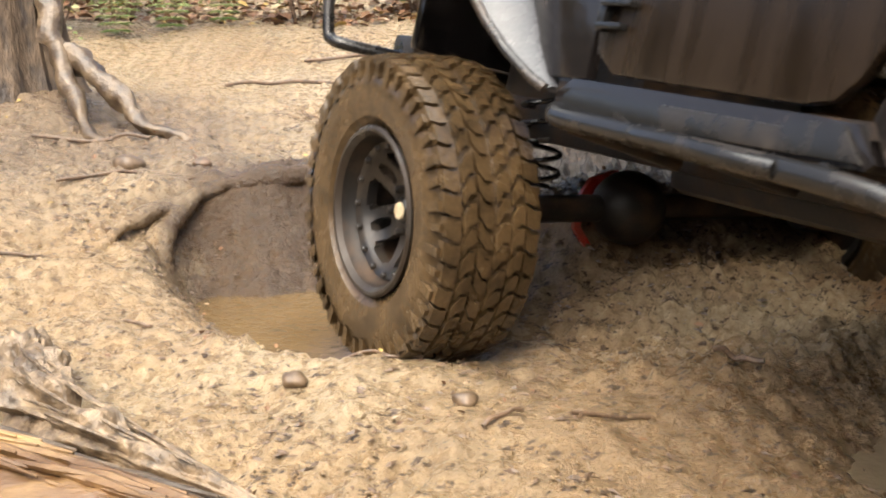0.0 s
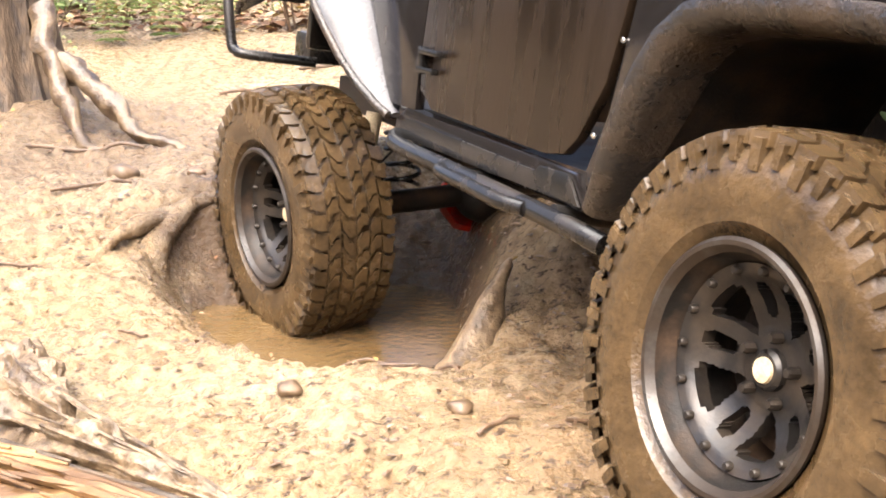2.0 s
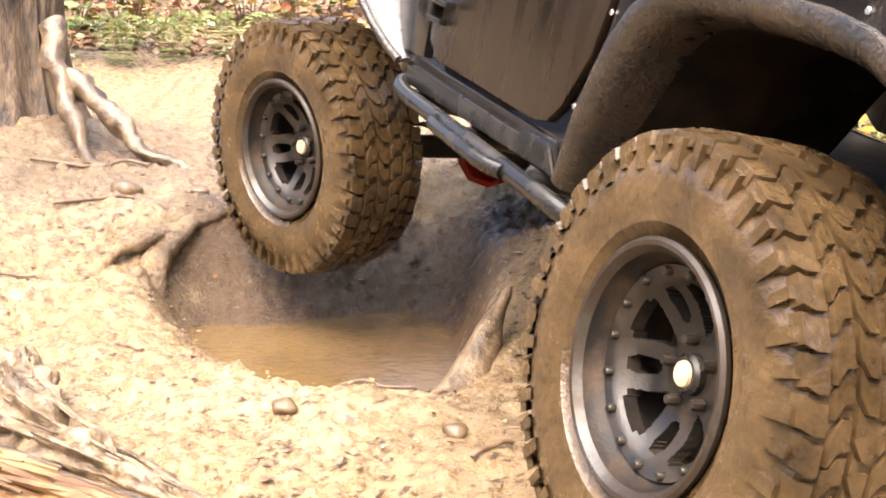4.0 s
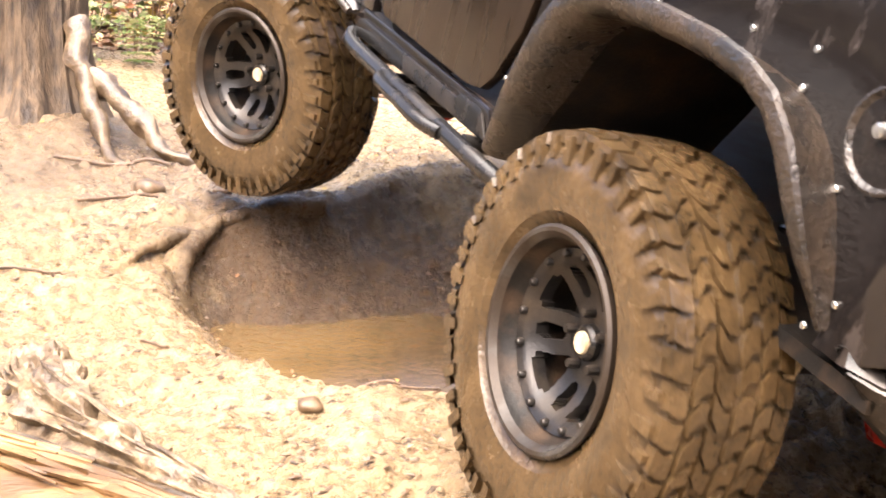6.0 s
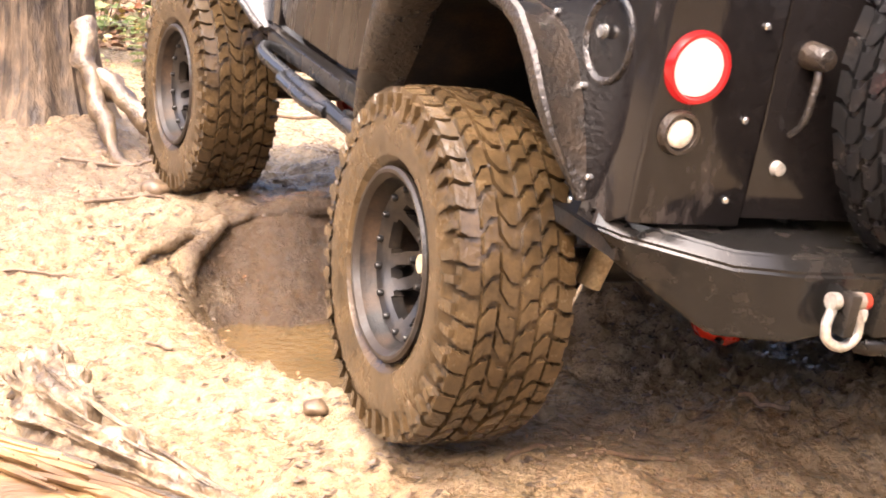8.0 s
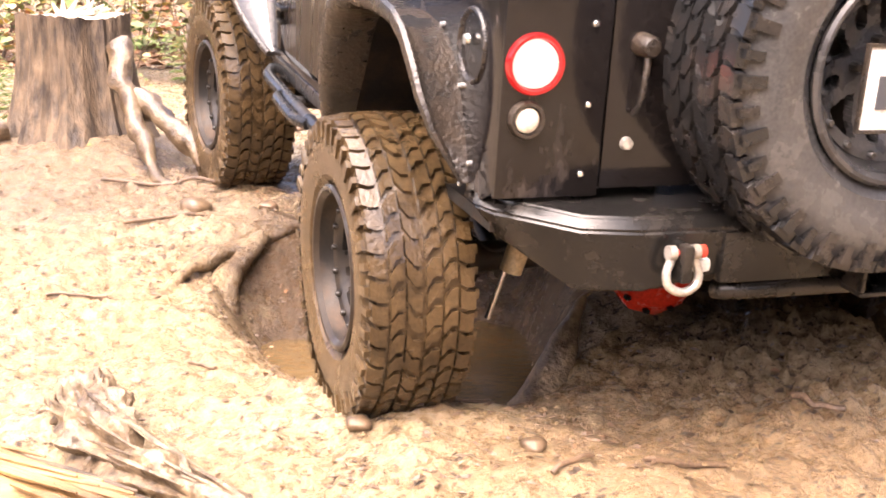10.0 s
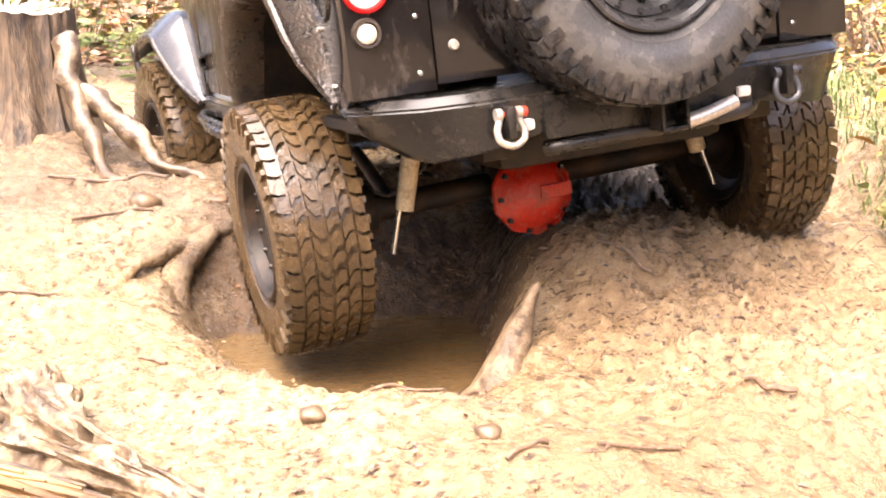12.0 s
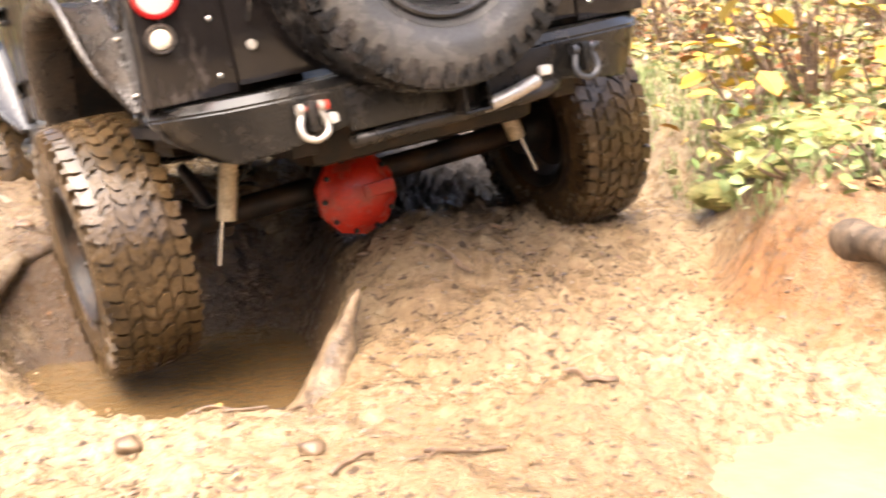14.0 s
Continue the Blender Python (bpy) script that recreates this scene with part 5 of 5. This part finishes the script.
def fern(x, y, seed):
    rnd = random.Random(seed)
    ob = new("fern")
    tagged(ob, "low green fern with arching fronds", "fern", "ferns behind the stump")
    z = ground_z(x, y)
    for k in range(8):
        a = k / 8 * 6.28 + rnd.uniform(-0.3, 0.3)
        bm = bmesh.new()
        for i in range(16):
            t = (i + 1) / 16
            r, hz = 0.5 * t, 0.36 * math.sin(2.4 * t)
            c = Vector((x + r * math.cos(a), y + r * math.sin(a), z + hz))
            side = Vector((-math.sin(a), math.cos(a), 0))
            d = Vector((math.cos(a), math.sin(a), 0))
            w = 0.11 * (1 - t) + 0.012
            for s in (-1, 1):
                v = [bm.verts.new(c), bm.verts.new(c + side * s * w * 0.5 + d * 0.02 + Vector((0, 0, 0.008))), bm.verts.new(c + side * s * w + d * 0.03 - Vector((0, 0, 0.012))), bm.verts.new(c + side * s * w * 0.5 - d * 0.006)]
                bm.faces.new(v)
        part("frond", bm, LEAF_GREEN, ob, "", False)


for k, (x, y) in enumerate(((-2.2, 9.3), (-1.85, 9.6), (-2.9, 7.6), (-3.4, 8.0), (-2.5, 8.9), (-3.0, 7.1))):
    fern(x, y, k)


def bank_log():
    line = smooth_line([(1.56, 3.52, 0.22), (1.58, 3.42, 0.27), (1.62, 3.2, 0.28), (1.68, 2.75, 0.26), (1.82, 2.3, 0.22)], 6)
    bm = tube(bmesh.new(), line, [(0.055 + 0.008 * math.sin(i)) * min(1.0, 0.2 + i / 6) for i in range(len(line))], 18)
    for v in bm.verts:
        v.co += Vector((0, 0.3, 1)) * 0.016 * noise.noise(Vector((v.co.x * 3, v.co.y * 14, v.co.z * 20)))
    tagged(part("rotten_log", bm, BARK), "rotten mossy log on the edge of the bank", "log")


def moss_pad(x, y, r, seed):
    bm = bmesh.new()
    bmesh.ops.create_icosphere(bm, subdivisions=4, radius=r)
    for v in bm.verts:
        v.co = v.co * (1 + 0.3 * noise.noise(v.co * 9 + Vector((seed, 0, 0))) + 0.12 * noise.noise(v.co * 40))
        v.co.z *= 0.4
    ob = part("moss_pad", bm, MOSS)
    ob.location = (x, y, ground_z(x, y))
    tagged(ob, "yellow-green moss pad on the bank edge", "moss", "moss on the bank")


bank_log()
for k, (x, y, r) in enumerate(((1.5, 4.15, 0.13), (1.65, 4.3, 0.16), (1.55, 3.95, 0.12), (1.75, 4.0, 0.15))):
    moss_pad(x, y, r, k)


def grass(n, seed, region, ln, label):
    rnd = random.Random(seed)
    co, faces = [], []
    for x, y, z in scattered(n, seed, region, 0.0):
        a, l = rnd.uniform(0, 6.28), ln * rnd.uniform(0.5, 1.3)
        d, s = Vector((math.cos(a), math.sin(a), 0)), Vector((-math.sin(a), math.cos(a), 0)) * 0.003
        p = Vector((x, y, z - 0.01))
        q, e = p + d * l * 0.3 + Vector((0, 0, l * 0.6)), p + d * l * 0.8 + Vector((0, 0, l * 0.55))
        k = len(co)
        co += [tuple(p - s), tuple(p + s), tuple(q + s), tuple(q - s), tuple(e)]
        faces += [(k, k + 1, k + 2, k + 3), (k + 3, k + 2, k + 4)]
    me = bpy.data.meshes.new("grass")
    me.from_pydata(co, [], faces)
    me.materials.append(LEAF_GREEN)
    tagged(new("grass", me), label, "grass", kind="stuff")


grass(1500, 31, lambda r: (1.46 + abs(r.gauss(0, 0.35)), r.uniform(3.6, 6.0)), 0.09, "straggling pale grass on the bank")


def clods(n, seed, mat, size, label, long=1.0):
    """Small broken lumps lying on the mud."""
    rnd = random.Random(seed)
    shape = [(1, 0, 0), (0.2, 0.9, 0.1), (-0.9, 0.3, 0), (-0.3, -0.8, 0.1), (0.1, 0.1, 0.7), (0, 0, -0.5)]
    tri = [(0, 1, 4), (1, 2, 4), (2, 3, 4), (3, 0, 4), (1, 0, 5), (2, 1, 5), (3, 2, 5), (0, 3, 5)]
    co, faces = [], []
    for x, y, z in scattered(n, seed, lambda r: (r.uniform(-2.3, 1.6), 2.2 + 4.2 * r.random() ** 1.5), 0.0):
        if ground_base(np.array([x]), np.array([y]))[0] < WATER_Z + 0.03:
            continue
        if long > 1 and fbm(np.array([x * 3.5]), np.array([y * 3.5]), 2)[0] < rnd.uniform(-0.3, 0.2):
            continue
        s, a = size * min(1.7, rnd.lognormvariate(0, 0.5)), rnd.uniform(0, 6.28)
        c, d = math.cos(a), math.sin(a)
        k = len(co)
        for u, v, w in shape:
            u, v, w = u * s * long * rnd.uniform(0.7, 1.4), v * s * rnd.uniform(0.4, 1.0), w * s * rnd.uniform(0.5, 1.1)
            co.append((x + u * c - v * d, y + u * d + v * c, z + w - 0.01))
        faces += [tuple(k + i for i in f) for f in tri]
    me = bpy.data.meshes.new("mud_clods")
    me.from_pydata(co, [], faces)
    me.materials.append(mat)
    tagged(new("mud_clods", me), label, "mud", kind="stuff")


clods(3200, 51, MUD, 0.008, "small wet clods thrown up on the mud")
clods(8000, 52, TWIG, 0.0065, "dark bits of bark and wood in the mud", 1.8)


def unseen_trees():
    """Unseen trees added to hold back low sky light: uneven foliage walls round the clearing, low ahead and high
    behind.
    """
    rnd = random.Random(77)
    for k in range(28):
        a = math.radians(-90 + k * 360 / 28)
        ahead = max(0.0, math.sin(a))
        r, h = 13 + 16 * ahead ** 0.7, 4.2 - 0.7 * ahead ** 0.6
        x, y = r * math.cos(a), 2 + r * math.sin(a)
        ob = new("tree")
        tagged(ob, "unseen dark tree with autumn leaves, added to block low sky light", "tree", "trees round the clearing")
        z = ground_z(x, y) - 0.2
        part("trunk", tube(bmesh.new(), [(x, y, z), (x + 0.1, y, z + h * 0.5), (x, y + 0.1, z + h)], [0.2, 0.14, 0.04], 10), BARK, ob)
        w = r * math.pi / 28 * 1.25
        pts = [Vector((x + rnd.gauss(0, w * 0.55), y + rnd.gauss(0, w * 0.55), z + 0.4 + h * rnd.random() ** 0.8)) for _ in range(420)]
        leaf_cloud("crown", LEAF_DARK, pts, 0.85, 300 + k, ob, width=0.75, flat=1.0)


unseen_trees()


# ---- what moves ----
car = vehicle()
wheel_fl = wheel(car, "wheel", True, "mud-caked front wheel")
wheel_rl = wheel(car, "wheel", True, "mud-caked rear wheel")
wheel_fr = wheel(car, "wheel", True, "mud-caked front wheel")
wheel_rr = wheel(car, "wheel", True, "mud-caked rear wheel")
for w, k in ((wheel_fl, 1.04), (wheel_fr, 1.04), (wheel_rl, 0.95), (wheel_rr, 0.95)):
    w.scale = (k, k, k)
axle_f = axle(car, "front_axle", True)
axle_r = axle(car, "rear_axle", False)


def motions():
    walk(car, CAR)
    times = [t for t, _ in CAR]
    # the axles: height of the left and of the right hub in the vehicle's own space
    dist, last = 0.0, None
    rows = {k: [] for k in ("fl", "fr", "rl", "rr", "f", "r")}
    for t, m in CAR:
        hub = m @ Vector((0, 0, 0.5))
        if last is not None:
            dist += (hub - last).length
        last = hub
        spin = SPIN0 - math.degrees(dist / (R_TYRE - 0.01))
        fy, fl, fr, steer = lerp_rows(FRONT, t)
        ry, rl, rr = lerp_rows(REAR, t)
        for key, y, zl, zr, st, out in (("f", fy, fl, fr, steer, HUB), ("r", ry, rl, rr, 0.0, HUB_REAR)):
            tilt = math.degrees(math.atan2(zr - zl, 2 * out))
            a = pose(0, y, (zl + zr) / 2) @ pose(0, 0, 0, 0, -tilt, 0)
            rows[key].append((t, a))
            rows[key + "l"].append((t, a @ pose(-out, 0, 0) @ pose(0, 0, 0, 0, 0, st) @ pose(0, 0, 0, spin)))
            rows[key + "r"].append((t, a @ pose(min(out, 0.77), 0, 0) @ pose(0, 0, 0, 0, 0, 180 + st) @ pose(0, 0, 0, -spin)))
    for ob, key in ((wheel_fl, "fl"), (wheel_fr, "fr"), (wheel_rl, "rl"), (wheel_rr, "rr"), (axle_f, "f"), (axle_r, "r")):
        walk(ob, rows[key])


motions()
